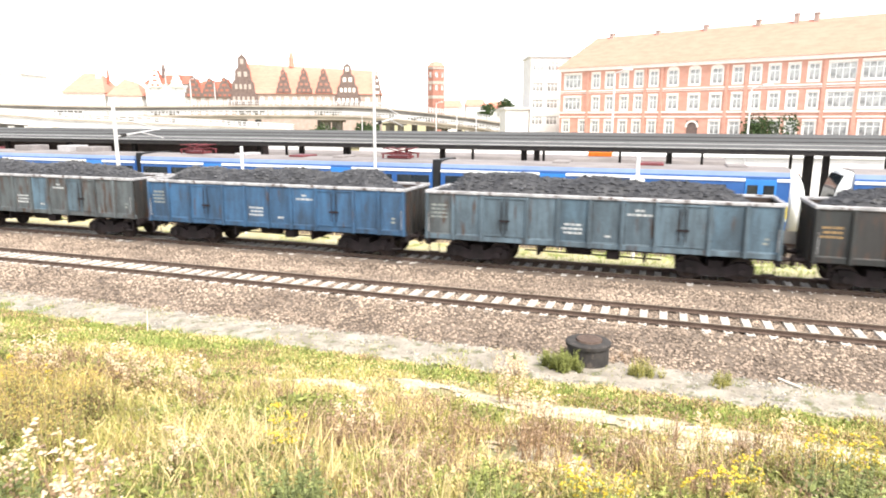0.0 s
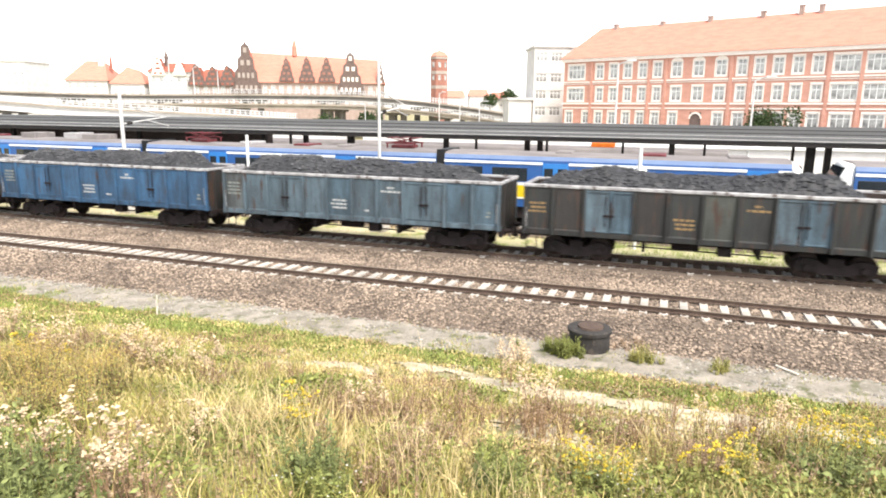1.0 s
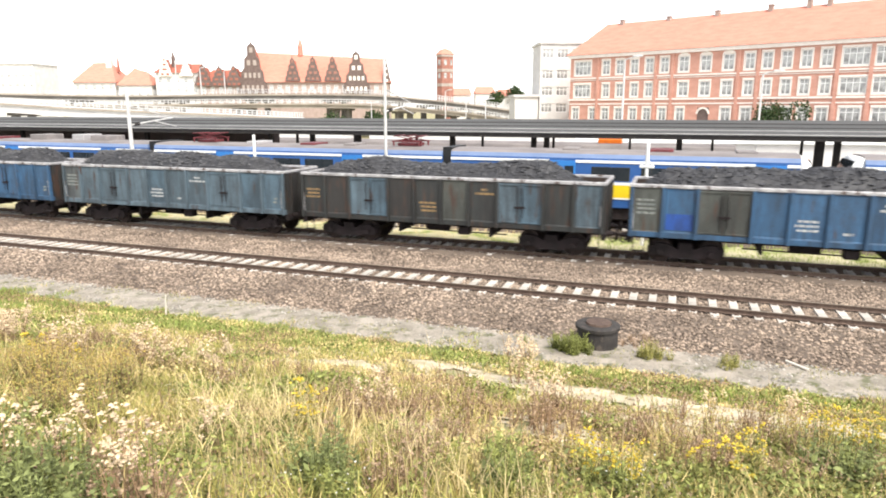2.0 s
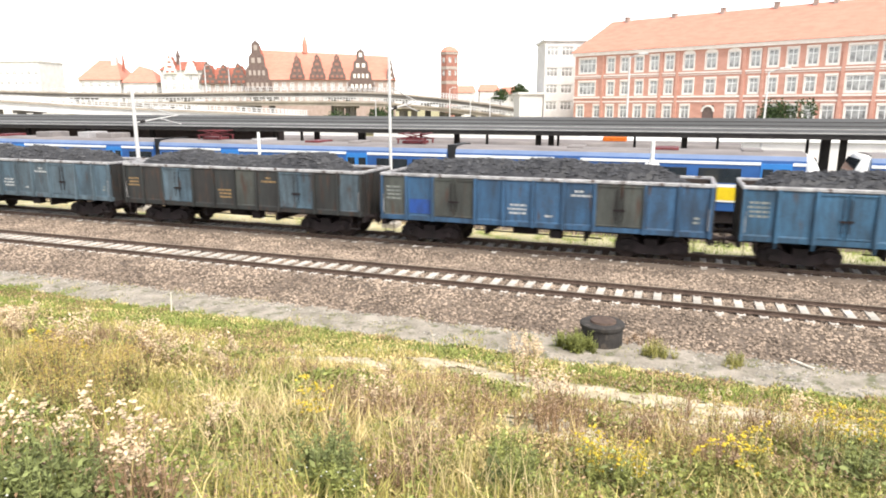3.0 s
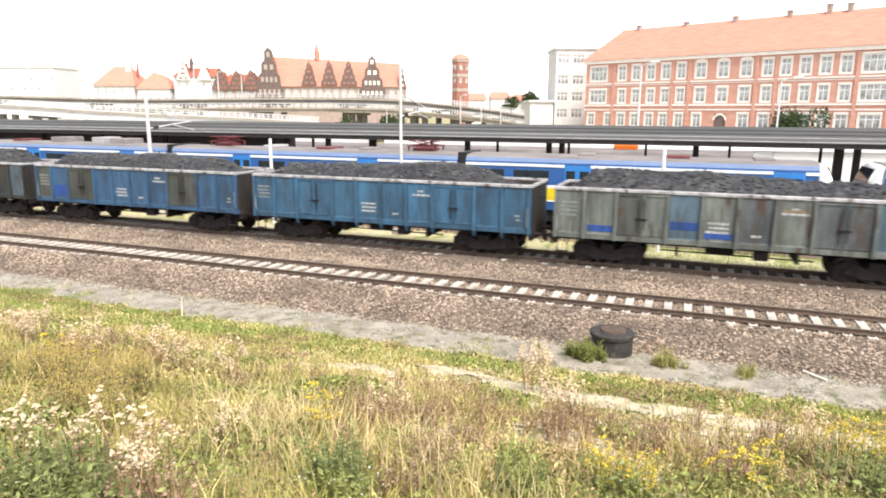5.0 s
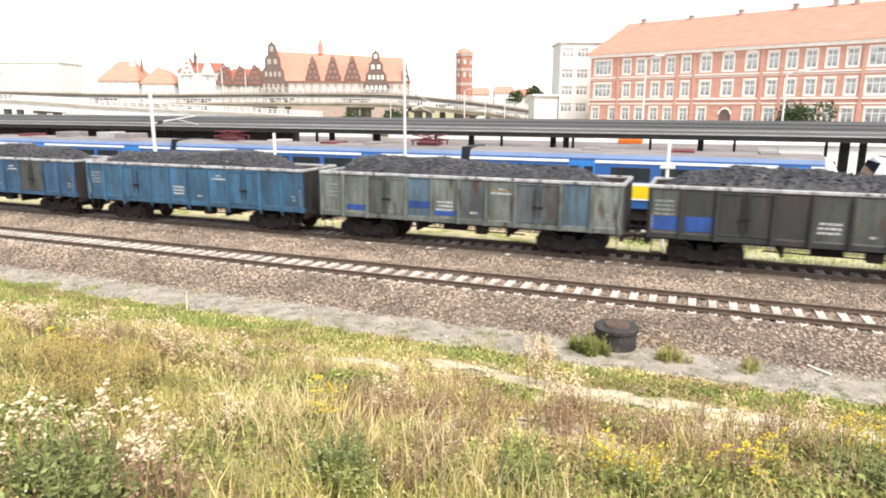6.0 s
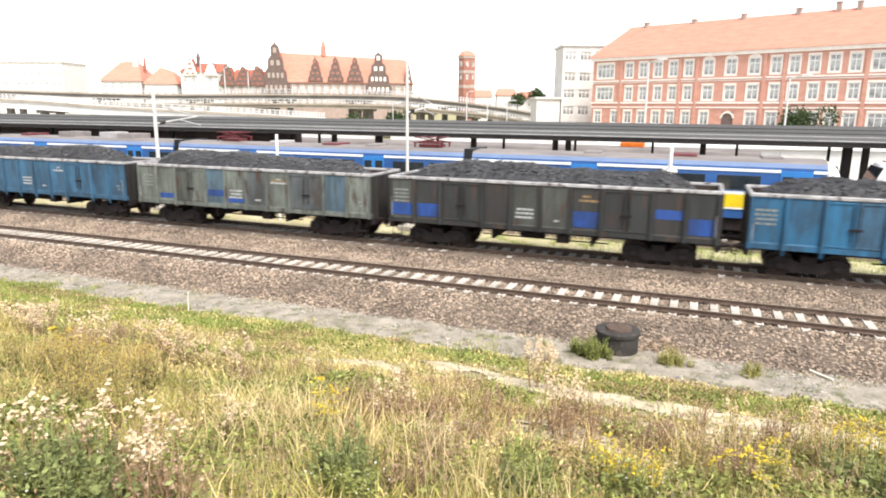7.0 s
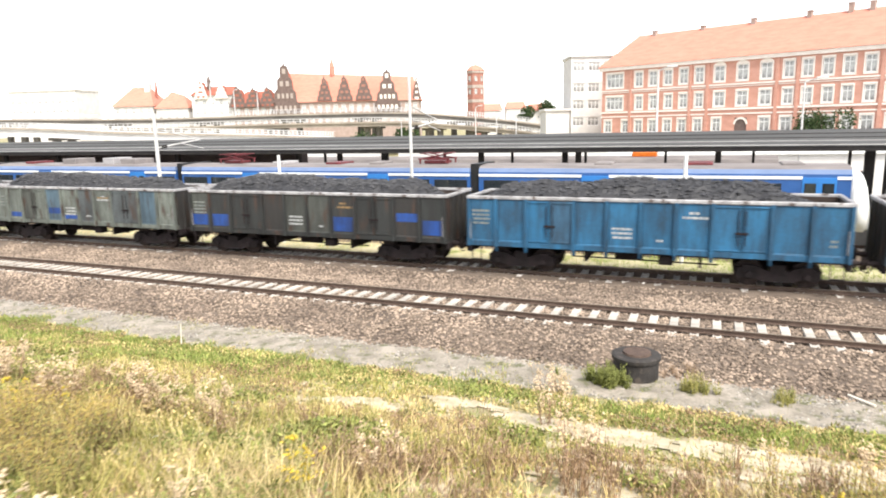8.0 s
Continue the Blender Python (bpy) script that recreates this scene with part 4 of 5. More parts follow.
def gable(parent, x, w, z0, z1, depth, wall, trim, y=-0.6, steps=4):
    """A stepped gable front with bands, its own little roof running back."""
    bm = bmesh.new()
    pts = []
    h = z1 - z0
    for i in range(steps):
        q = w / 2 * (1 - i / steps) ** 0.9
        pts += [(q, z0 + h * i / steps), (q * 0.93, z0 + h * (i + 0.72) / steps)]
    pts += [(0.22, z1 - 0.2), (0.0, z1 + 0.6)]
    full = [(x + a, b) for a, b in pts] + [(x - a, b) for a, b in reversed(pts[:-1])]
    prism(bm, full, "y", y, y + 0.5)
    g = part("gable", bm, wall, parent, "stepped dark timbered gable front")
    for i in range(steps):
        q = w / 2 * (1 - (i + 0.15) / steps) ** 0.9
        zz = z0 + h * (i + 0.22) / steps
        k = max(1, int(q * 2 / 1.5))
        for j in range(k):
            c = x - q * 0.82 + q * 1.64 * (j + 0.5) / k
            boxpart("infill_panel", (c - q * 0.82 / k * 0.55, y - 0.06, zz, c + q * 0.82 / k * 0.55, y + 0.02, zz + h / steps * 0.4), trim, g, "pale plaster infill")
    bm = bmesh.new()
    prism(bm, [(x - w * 0.46, z0), (x + w * 0.46, z0), (x, z1 - h * 0.08)], "y", y + 0.5, y + depth)
    part("gable_roof", bm, M_tile2, parent)


M_dormer = shade("dormer_red", (0.36, 0.17, 0.13), (0.27, 0.125, 0.10), 1.2, 0.9, 0, 0.05)
M_infill = shade("grey_infill", (0.42, 0.36, 0.32), (0.32, 0.27, 0.24), 1.2, 0.9, 0, 0.05)
# half-timbered hall on the hill
CR, SR = math.cos(math.radians(21.2)), math.sin(math.radians(21.2))
hall = house("timbered_hall", -138.0 + 13.2 * CR, 167.4 + 13.2 * SR, 21.2, 44.3, 14, 14.2, 23.6, M_stucco, M_tile, "large half-timbered hall with orange roof and dark gables", [(8.0, 9.8), (11.2, 13.4)], 2.0, fall=1.9)
wing = house("hall_wing", -138.0, 167.4, 21.2, 13.1, 12, 13.6, 18.2, M_stucco, M_tile2, "lower wing of the hall with three small gables", [(8.0, 9.8), (11.0, 12.8)], 2.5)
for px, w, z1, z0, tr in ((403, 5.5, 19.5, 13.0, M_tile2), (431, 5.5, 19.0, 13.0, M_tile2), (456, 5.5, 19.3, 13.0, M_tile2), (488, 9.0, 26.0, 11.0, M_infill), (557, 4.6, 21.6, 14.5, M_dormer), (592, 5.0, 21.9, 14.5, M_dormer), (626, 5.2, 21.9, 14.5, M_dormer)):
    gable(hall if px > 470 else wing, (px - 395) / 327 * 57.5 - (13.2 if px > 470 else 0), w, z0, z1 - 0.3, 6.0, M_timber, tr)
# pale plastered cross gable with dark top and windows
gable(hall, (667 - 395) / 327 * 57.5 - 13.2, 8.5, 11.0, 23.3, 6.0, M_timber, M_trim)
gable(hall, 43.6, 2.6, 14.0, 21.0, 6.0, M_timber, M_trim, y=-0.3)
bm = bmesh.new()
tube(bm, (16.6, 7, 22.5), (16.6, 7, 25.0), 0.9, 0.8, 8)
tube(bm, (16.6, 7, 25.0), (16.6, 7, 28.0), 0.9, 0.05, 8)
part("ridge_turret", bm, M_tile, hall, "small pointed ridge turret")
# pale houses left of it
corner = house("corner_house", -174.0, 154.5, 21.0, 12.5, 14, 14.2, 20.4, M_plaster, M_tile, "white corner house with a red hipped roof", [(7.0, 8.6), (9.5, 11.2), (12.0, 13.6)], 3.5)
boxpart("chimney", (8.0, 5.0, 17.0, 9.6, 7.0, 21.4), M_plaster, corner, "white plastered chimney", 0.05)
bm = bmesh.new()
tube(bm, (11.4, 6, 17.5), (11.4, 6, 20.0), 0.5, 0.4, 8)
tube(bm, (11.4, 6, 20.0), (11.4, 6, 22.8), 0.42, 0.05, 8)
part("spirelet", bm, M_tile2, corner, "thin red spirelet")
house("corner_wing", -174.0 + 13.5 * math.cos(radians(21)), 154.5 + 13.5 * math.sin(radians(21)), 21.0, 10.0, 11, 13.4, 18.7, M_plaster, M_tile, "lower white wing with a red roof", [(7.0, 8.6), (10.0, 11.8)], 3.0, fall=1.2)
row_house = house("town_house", -150.8, 163.5, 21.2, 13.0, 12, 17.0, 20.0, M_plaster, M_tile2, "pale town house with small gables", [(8.0, 10.0), (11.2, 13.0), (14, 15.8)], 1.0)
bm = bmesh.new()
tube(bm, (4.3, 4, 18.5), (4.3, 4, 21.5), 0.7, 0.6, 8)
tube(bm, (4.3, 4, 21.5), (4.3, 4, 23.2), 0.75, 0.2, 8)
tube(bm, (4.3, 4, 23.2), (4.3, 4, 26.2), 0.14, 0.04, 6)
part("spire", bm, M_timber, row_house, "thin dark spire")
gable(row_house, 3.2, 4.0, 16.0, 21.6, 4, M_trim, M_tile2)
gable(row_house, 9.5, 4.0, 16.0, 20.4, 4, M_trim, M_plaster)
house("pale_block", -215, 150, 15, 24, 12, 20.0, 21, M_plaster, M_plaster, "far pale flat-roofed block", [(10, 11.4), (13, 14.4), (16, 17.4)], flat=True)
house("white_apartment_block", -24.4, 122.3, 21.0, 8.2, 9, 17.8, 18, M_plaster, M_plaster, "white flat-roofed apartment block", [(2.5, 4.2), (5.6, 7.2), (8.6, 10.2), (11.6, 13.2), (15.3, 16.9)], ww=2.1, pitch=2.6, flat=True)
house("white_annex", -28.6, 120.7, 21.0, 4.3, 8, 8.4, 9, M_plaster, M_plaster, "low white annex beside the apartment block", flat=True)
for i, (x, y, L, e) in enumerate(((-100, 291, 10, 12.5), (-89, 296, 9, 13.2), (-79, 299, 9, 12.0))):
    house("distant_house", x, y, 21, L, 9, e, e + 3.2, M_plaster, M_tile, "distant house with a red tiled roof", [(8.5, 10.0)], 0.5)


def brick_tower():
    t = thing("brick_tower", -89.5, 255.0, -0.5, "tall brick tower with pale bands and a low cap", "tower")
    z = 0
    for i, (h, m, r) in enumerate(((15.0, M_dormer, 3.6), (1.2, M_infill, 3.7), (4.4, M_dormer, 3.6), (1.2, M_infill, 3.7), (4.6, M_dormer, 3.6), (1.0, M_infill, 3.8))):
        bm = bmesh.new()
        tube(bm, (0, 0, z), (0, 0, z + h), r, r, 8)
        part("storey", bm, m, t)
        z += h
    for zz in (18.2, 23.2):
        for a in range(8):
            bm = bmesh.new()
            c, s = math.cos(a * math.pi / 4 + math.pi / 8), math.sin(a * math.pi / 4 + math.pi / 8)
            box(bm, -0.5, -0.12, 0, 0.5, 0.12, 2.0, m=Matrix.Translation((3.3 * c, 3.3 * s, zz)) @ Matrix.Rotation(a * math.pi / 4 + math.pi / 8 + math.pi / 2, 4, "Z"))
            part("tower_window", bm, M_pane, t)
    bm = bmesh.new()
    tube(bm, (0, 0, z), (0, 0, z + 1.6), 4.0, 2.6, 8)
    tube(bm, (0, 0, z + 1.6), (0, 0, z + 2.4), 2.6, 0.3, 8)
    part("cap", bm, M_tile, t, "faceted red cap roof")


brick_tower()


def swept(bm, pts, half, z0, z1):
    """A strip of rectangular section along plan points (x, y, z)."""
    rings = []
    for i, p in enumerate(pts):
        a, b = Vector(pts[max(0, i - 1)]), Vector(pts[min(len(pts) - 1, i + 1)])
        d = (b - a).to_2d().normalized()
        n = Vector((-d.y, d.x, 0))
        c = Vector(p)
        rings.append([bm.verts.new(c + n * s * half + Vector((0, 0, z))) for s, z in ((-1, z0), (1, z0), (1, z1), (-1, z1))])
    for r, q in zip(rings, rings[1:]):
        for i in range(4):
            bm.faces.new((r[i], r[(i + 1) % 4], q[(i + 1) % 4], q[i]))
    bm.faces.new(rings[0][::-1])
    bm.faces.new(rings[-1])


def smooth_path(pts, n=6):
    out = []
    for i in range(len(pts) - 1):
        p = [Vector(pts[max(0, min(len(pts) - 1, i + k))]) for k in (-1, 0, 1, 2)]
        for j in range(n):
            u = j / n
            out.append(tuple(0.5 * (2 * p[1] + (p[2] - p[0]) * u + (2 * p[0] - 5 * p[1] + 4 * p[2] - p[3]) * u * u + (3 * p[1] - p[0] - 3 * p[2] + p[3]) * u ** 3)))
    return out + [tuple(pts[-1])]


def viaduct(name, pts, half, thick, rail_h, label, mat, pier_every=5):
    t = tagged(new(name), label, "viaduct")
    path = smooth_path(pts)
    bm = bmesh.new()
    swept(bm, path, half, -thick, 0)
    part("deck", bm, mat, t)
    bm = bmesh.new()
    swept(bm, path, half + 0.35, -0.35, -0.003)
    part("deck_edge", bm, M_beige, t, "pale deck edge beam")
    for s in (-1, 1):
        off = []
        for i, p in enumerate(path):
            a, b = Vector(path[max(0, i - 1)]), Vector(path[min(len(path) - 1, i + 1)])
            d = (b - a).to_2d().normalized()
            off.append((p[0] - d.y * s * (half - 0.1), p[1] + d.x * s * (half - 0.1), p[2]))
        for zz in (rail_h * 0.5, rail_h):
            bm = bmesh.new()
            swept(bm, off, 0.05, zz - 0.07, zz)
            part("railing_bar", bm, M_pole, t)
        bm = bmesh.new()
        box(bm, -0.06, -0.06, 0, 0.06, 0.06, rail_h)
        post = mesh_of("railing_post", bm, M_pole)
        for a, b in zip(off, off[1:]):
            for k in range(3):
                part("railing_post", post, None, t).location = Vector(a).lerp(Vector(b), k / 3)
    for i in range(2, len(path) - 1, pier_every):
        x, y, z = path[i]
        bm = bmesh.new()
        for s in (-1, 1):
            tube(bm, (x + s * half * 0.4, y + s * 0.5, -0.5), (x + s * half * 0.4, y + s * 0.5, z - thick - 0.5), 0.7, 0.7, 12)
        box(bm, x - half * 0.8, y - 1.2, z - thick - 0.5, x + half * 0.8, y + 1.2, z - thick)
        part("pier", bm, M_road, t, "concrete pier")
    return t


viaduct("road_viaduct", [(-190, 92, 9.6), (-151.5, 106.8, 9.3), (-118.6, 119.4, 8.7), (-90.7, 130.3, 9.0), (-67.6, 139.3, 8.9), (-54.1, 144.3, 7.8), (-44.3, 147.8, 6.6), (-35, 153, 4.9), (-28, 160, 3.2)], 4.0, 1.2, 1.1, "curved concrete road viaduct with railings", M_road, 4)
viaduct("lower_carriageway", [(-150, 99, 7.3), (-116, 112, 6.7), (-89, 122, 6.9), (-66, 131, 6.8), (-53, 136, 5.9), (-43, 140, 4.8), (-34, 145, 3.2)], 3.0, 1.0, 0.9, "lower pale concrete carriageway beside the viaduct", M_beige, 5)
viaduct("white_bridge", [(-150, 66, 8.0), (-111, 79, 7.0), (-93, 85.5, 5.9), (-71, 93.5, 4.9), (-60, 97.5, 4.3)], 3.0, 1.5, 0.8, "pale road bridge sloping down behind the station", M_plaster, 6)

# paved yard between station and town
bm = bmesh.new()
box(bm, -160, 52, -0.55, 60, 100, -0.35)
tagged(part("forecourt", bm, M_asphalt), "pale paved station yard", "pavement", kind="structure")


def shed(x, y, L, D, h, mat, label):
    t = thing("station_shed", x, y, -0.5, label, "shed", rz=8)
    bm = bmesh.new()
    box(bm, 0, 0, 0, L, D, h - 0.25)
    part("wall", bm, mat, t)
    bm = bmesh.new()
    box(bm, -0.3, -0.3, h - 0.25, L + 0.3, D + 0.3, h, 0.04)
    part("roof", bm, M_cream, t, "flat white roof")
    for i in range(int(L / 4)):
        boxpart("window", (0.5 + 4 * i, -0.04, h * 0.4, 2.3 + 4 * i, 0.02, h * 0.6), M_pane, t)


shed(-48, 62, 14, 5, 4.9, M_plaster, "low white station shed with a flat roof")
shed(-32, 66, 26, 5, 4.6, M_plaster, "low pale kiosk building with a flat roof")
shed(-66, 56, 12, 5, 5.1, M_plaster, "long white low building beside the platform")
shed(-8, 58, 34, 5, 3.6, M_plaster, "long white low building behind the platform")


def white_train():
    t = thing("far_train", -70, 51.0, -0.33, "far grey-roofed white passenger train behind the platform", "train")
    bm = bmesh.new()
    box(bm, 0, -1.4, 0.5, 74, 1.4, 2.9)
    part("body", bm, M_cream, t)
    bm = bmesh.new()
    prism(bm, [(-1.4, 2.9), (1.4, 2.9), (1.1, 3.35), (0.5, 3.55), (-0.5, 3.55), (-1.1, 3.35)], "x", 0, 74)
    part("roof", bm, M_roof, t)
    for i in range(30):
        bm = bmesh.new()
        box(bm, 0.8 + 2.45 * i, -1.43, 1.6, 2.5 + 2.45 * i, -1.38, 2.6)
        part("window", bm, M_glass, t)
    bm = bmesh.new()
    box(bm, 64.5, -0.6, 3.5, 66.2, 0.6, 3.85, 0.05)
    part("roof_unit", bm, M_orangeb, t, "orange roof equipment box")


white_train()

# station wall under the canopy's far end, the shade put into its dark colour
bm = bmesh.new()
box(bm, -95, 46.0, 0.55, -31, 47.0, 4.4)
sb = thing("station_wall", 0, 0, 0, "station wall under the canopy, its shade painted dark", "wall")
part("wall", bm, shade("shade_painted_wall", (0.10, 0.075, 0.07), (0.07, 0.055, 0.05), 0.7, 0.9), sb)


def tree(x, y, z, h, r, name="tree", label="dark green leafy tree", seed=1, leaves=2600, size=0.22, trunk=True):
    rng = np.random.default_rng(seed)
    t = thing(name, x, y, z, label, name)
    if trunk:
        bm = bmesh.new()
        tube(bm, (0, 0, 0), (0.1, 0, h * 0.45), 0.035 * h, 0.022 * h, 8)
        for a in range(5):
            c, s = math.cos(a * 1.3), math.sin(a * 1.3)
            tube(bm, (0.05, 0, h * (0.3 + 0.04 * a)), (r * 0.6 * c, r * 0.6 * s, h * (0.6 + 0.06 * a)), 0.013 * h, 0.005 * h, 6)
        part("trunk", bm, M_bark, t)
    lobes = [(rng.normal(0, r * 0.42), rng.normal(0, r * 0.42), h * rng.uniform(0.45, 0.82), r * rng.uniform(0.35, 0.6)) for _ in range(9)]
    V, F = [], []
    for i in range(leaves):
        lx, ly, lz, lr = lobes[i % 9]
        d = rng.normal(0, 1, 3)
        d /= np.linalg.norm(d)
        c = np.array((lx, ly, lz)) + d * lr * rng.uniform(0.55, 1.05)
        a, b = rng.normal(0, 1, 3), rng.normal(0, 1, 3)
        a, b = a / np.linalg.norm(a) * size, b / np.linalg.norm(b) * size * 0.6
        V += [c - a, c + b, c + a, c - b]
        F.append((4 * i, 4 * i + 1, 4 * i + 2, 4 * i + 3))
    part("crown", pydata("crown", [tuple(v) for v in V], F, M_leaf), None, t)


tree(11.8, 99.5, -0.5, 7.6, 3.4, seed=3)
tree(-56, 120, -0.5, 6.0, 3.0, "shrub", "green shrub beside the road", 4, 1800, 0.25)
tree(-62, 112, -0.5, 5.2, 3.2, "shrub", "green shrub beside the road", 5, 1800, 0.25)
tree(-71, 300, 5, 12, 4.5, seed=6, leaves=1500, size=0.5)
tree(-88, 112, -0.5, 5.5, 2.5, "shrub", "green shrub beside the road", 8, 1500, 0.25)
tree(-76, 285, 4, 9, 4, "shrub", "green hedge far behind the yard", 9, 1400, 0.5)


def street_lamp(x, y, z, h, r=0.09):
    t = thing("street_lamp", x, y, z, "pale slender lamp post", "lamp", "street lamps")
    bm = bmesh.new()
    tube(bm, (0, 0, 0), (0, 0, h), r, r * 0.65, 8)
    tube(bm, (0, 0, h), (0.9, -0.4, h + 0.25), r * 0.5, r * 0.4, 6)
    part("pole", bm, M_pole, t)
    bm = bmesh.new()
    box(bm, 0.7, -0.6, h + 0.18, 1.5, -0.3, h + 0.32, 0.03)
    part("lamp_head", bm, M_pole, t)


for x, y, z, h, r in ((-4.6, 60, -0.35, 10.2, 0.12), (6.3, 60, -0.35, 8.8, 0.1), (-108, 123.5, 8.4, 8.0, 0.16), (-103, 125.5, 8.4, 6.2, 0.16), (-98, 127.5, 8.6, 5.5, 0.14), (-42, 120, -0.5, 9.5, 0.14), (-38.5, 122, -0.5, 8.5, 0.12), (-27.5, 97, -0.4, 7.4, 0.1), (-48, 100, -0.4, 7.0, 0.1)):
    street_lamp(x, y, z, h, r)

# ---------------------------------------------------------------- lineside things
M_well = shade("old_well_concrete", (0.055, 0.05, 0.047), (0.032, 0.029, 0.027), 3, 0.9, 0, 0.3, rust=(0.085, 0.07, 0.06), rust_at=0.62)
M_dead = shade("bleached_wood", (0.78, 0.73, 0.64), (0.6, 0.55, 0.47), 4, 0.9, 0, 0.1)
M_verge = shade("pale_dry_verge", (0.56, 0.50, 0.34), (0.40, 0.37, 0.22), 0.5, 0.95, 0, 0.4, fine=8, rust=(0.22, 0.26, 0.08), rust_at=0.6)


def well():
    t = thing("inspection_well", -1.6, 17.02, -0.53, "dark round concrete inspection well beside the ballast", "well")
    bm = bmesh.new()
    tube(bm, (0, 0, 0), (0, 0, 0.54), 0.54, 0.54, 28)
    part("shaft", bm, M_well, t)
    bm = bmesh.new()
    tube(bm, (0, 0, 0.53), (0, 0, 0.62), 0.585, 0.595, 28)
    tube(bm, (0, 0, 0.62), (0, 0, 0.645), 0.595, 0.55, 28)
    part("cover_slab", bm, M_well, t, "round concrete cover slab with worn edge")
    bm = bmesh.new()
    tube(bm, (0.02, 0.0, 0.64), (0.02, 0.0, 0.70), 0.34, 0.33, 24)
    part("lid", bm, M_rail, t, "rusty iron lid")


well()
for n_, p_, q_, r_, lab in (("broken_stake", (3.0, 17.3, -0.44), (3.42, 16.8, -0.42), 0.036, "pale bleached stick lying on the gravel strip"),
                            ("marker_stake", (-14.3, 15.1, -0.5), (-14.25, 15.1, 0.2), 0.022, "short pale wooden marker stake in the grass")):
    bm = bmesh.new()
    tube(bm, p_, q_, r_, r_ * 0.8, 7)
    st = tagged(new(n_), lab, "stake")
    part("stick", bm, M_dead, st)
strip("verge_far", dense([(28.5, -0.52), (29.4, -0.40), (31.4, -0.40), (32.2, -0.52)], 4), -75, 32, 0.4, M_verge, "pale dry grassy verge between the tracks", 0.06)

stones("strip_pebbles", 9000, -26, 9, 15.3, 17.6, lambda y: -0.49, 0.02, 0.055, M_pebble, "loose grey pebbles on the gravel strip")

# ---------------------------------------------------------------- vegetation
G_straw = shade("straw", (0.66, 0.53, 0.25), (0.48, 0.37, 0.16), 1.5, 0.8, 0, 0, vary=0.4)
G_pale = shade("bleached_straw", (0.72, 0.59, 0.33), (0.56, 0.44, 0.22), 1.5, 0.8, 0, 0, vary=0.3)
G_grass = shade("grass_green", (0.26, 0.33, 0.075), (0.18, 0.225, 0.055), 1.0, 0.75, 0, 0, vary=0.4)
G_mixed = shade("yellowing_grass", (0.45, 0.40, 0.13), (0.29, 0.265, 0.08), 1.0, 0.8, 0, 0, vary=0.45)
G_leaf = shade("weed_leaf", (0.27, 0.285, 0.08), (0.15, 0.17, 0.048), 2.0, 0.7, 0, 0, vary=0.5)
G_blue = shade("blue_green_leaf", (0.215, 0.24, 0.085), (0.12, 0.14, 0.048), 2.0, 0.7, 0, 0, vary=0.45)
G_brown = shade("dry_brown_stalk", (0.34, 0.225, 0.13), (0.21, 0.135, 0.08), 2.0, 0.85, 0, 0, vary=0.4)
G_herb = shade("herb_leaf", (0.34, 0.325, 0.10), (0.21, 0.205, 0.062), 2.0, 0.75, 0, 0, vary=0.45)
G_fluff = shade("seed_fluff", (0.68, 0.54, 0.37), (0.48, 0.36, 0.23), 8.0, 0.95, 0, 0, vary=0.3)
G_seed = shade("brown_seed", (0.40, 0.29, 0.19), (0.27, 0.185, 0.12), 8.0, 0.95, 0, 0, vary=0.35)
G_yellow = shade("yellow_flower", (0.58, 0.43, 0.05), (0.44, 0.33, 0.04), 6.0, 0.8, 0, 0, vary=0.25)
G_ochre = shade("ochre_flower", (0.47, 0.35, 0.10), (0.33, 0.245, 0.07), 6.0, 0.8, 0, 0, vary=0.3)
G_white = shade("white_flower", (0.7, 0.7, 0.66), (0.55, 0.55, 0.5), 6.0, 0.8, 0, 0, vary=0.1)


def zone(x, y, zs):
    """How far places lie inside a set of round zones, 0 to 1."""
    best = np.zeros_like(x)
    for cx, cy, rx, ry in zs:
        best = np.maximum(best, 1 - ((x - cx) / rx) ** 2 - ((y - cy) / ry) ** 2)
    return best


SAND = [(-1.7, 12.4, 2.0, 0.8), (0.2, 12.4, 1.8, 0.8), (1.7, 12.3, 1.5, 0.7), (2.7, 11.6, 1.2, 0.5), (3.4, 12.2, 1.2, 0.6), (-4.2, 12.8, 1.6, 0.6), (-3.0, 7.6, 0.6, 0.4), (-1.5, 8.7, 1.0, 0.7), (-0.3, 10.2, 1.3, 0.6), (1.4, 11.0, 1.2, 0.5), (-6.3, 11.6, 1.2, 0.4)]
DRY = [(-4.6, 6.3, 1.1, 1.1), (-4.1, 5.4, 0.8, 0.8), (-3.4, 5.7, 0.6, 0.6), (-2.0, 5.4, 0.6, 0.6), (-1.0, 5.2, 0.5, 0.5), (0.6, 8.6, 1.0, 0.6), (-2.6, 6.6, 0.6, 0.5)]
GREENISH = [(-19, 13.9, 7, 2.2), (-12, 14.1, 4.5, 1.5), (-7.5, 14.4, 4, 0.8), (-0.6, 14.4, 3, 0.7), (2.6, 14.0, 2.5, 0.8), (6, 13.8, 3, 0.9)]
LUSH = [(-4.6, 3.3, 1.4, 0.7), (-2.9, 5.0, 0.4, 0.5), (-1.4, 6.0, 0.35, 0.7), (-0.5, 6.4, 0.5, 0.4), (2.4, 8.2, 0.8, 1.0), (3.8, 10.0, 1.0, 1.4), (-6.4, 4.4, 0.8, 0.6)]
WITHERY = [(-3.6, 7.8, 1.4, 0.8), (-1.3, 9.2, 1.6, 1.1), (0.7, 9.2, 1.5, 0.9), (-10.6, 9.0, 1.8, 1.2), (-2.0, 7.2, 0.8, 0.7), (2.2, 10.4, 1.0, 0.6)]

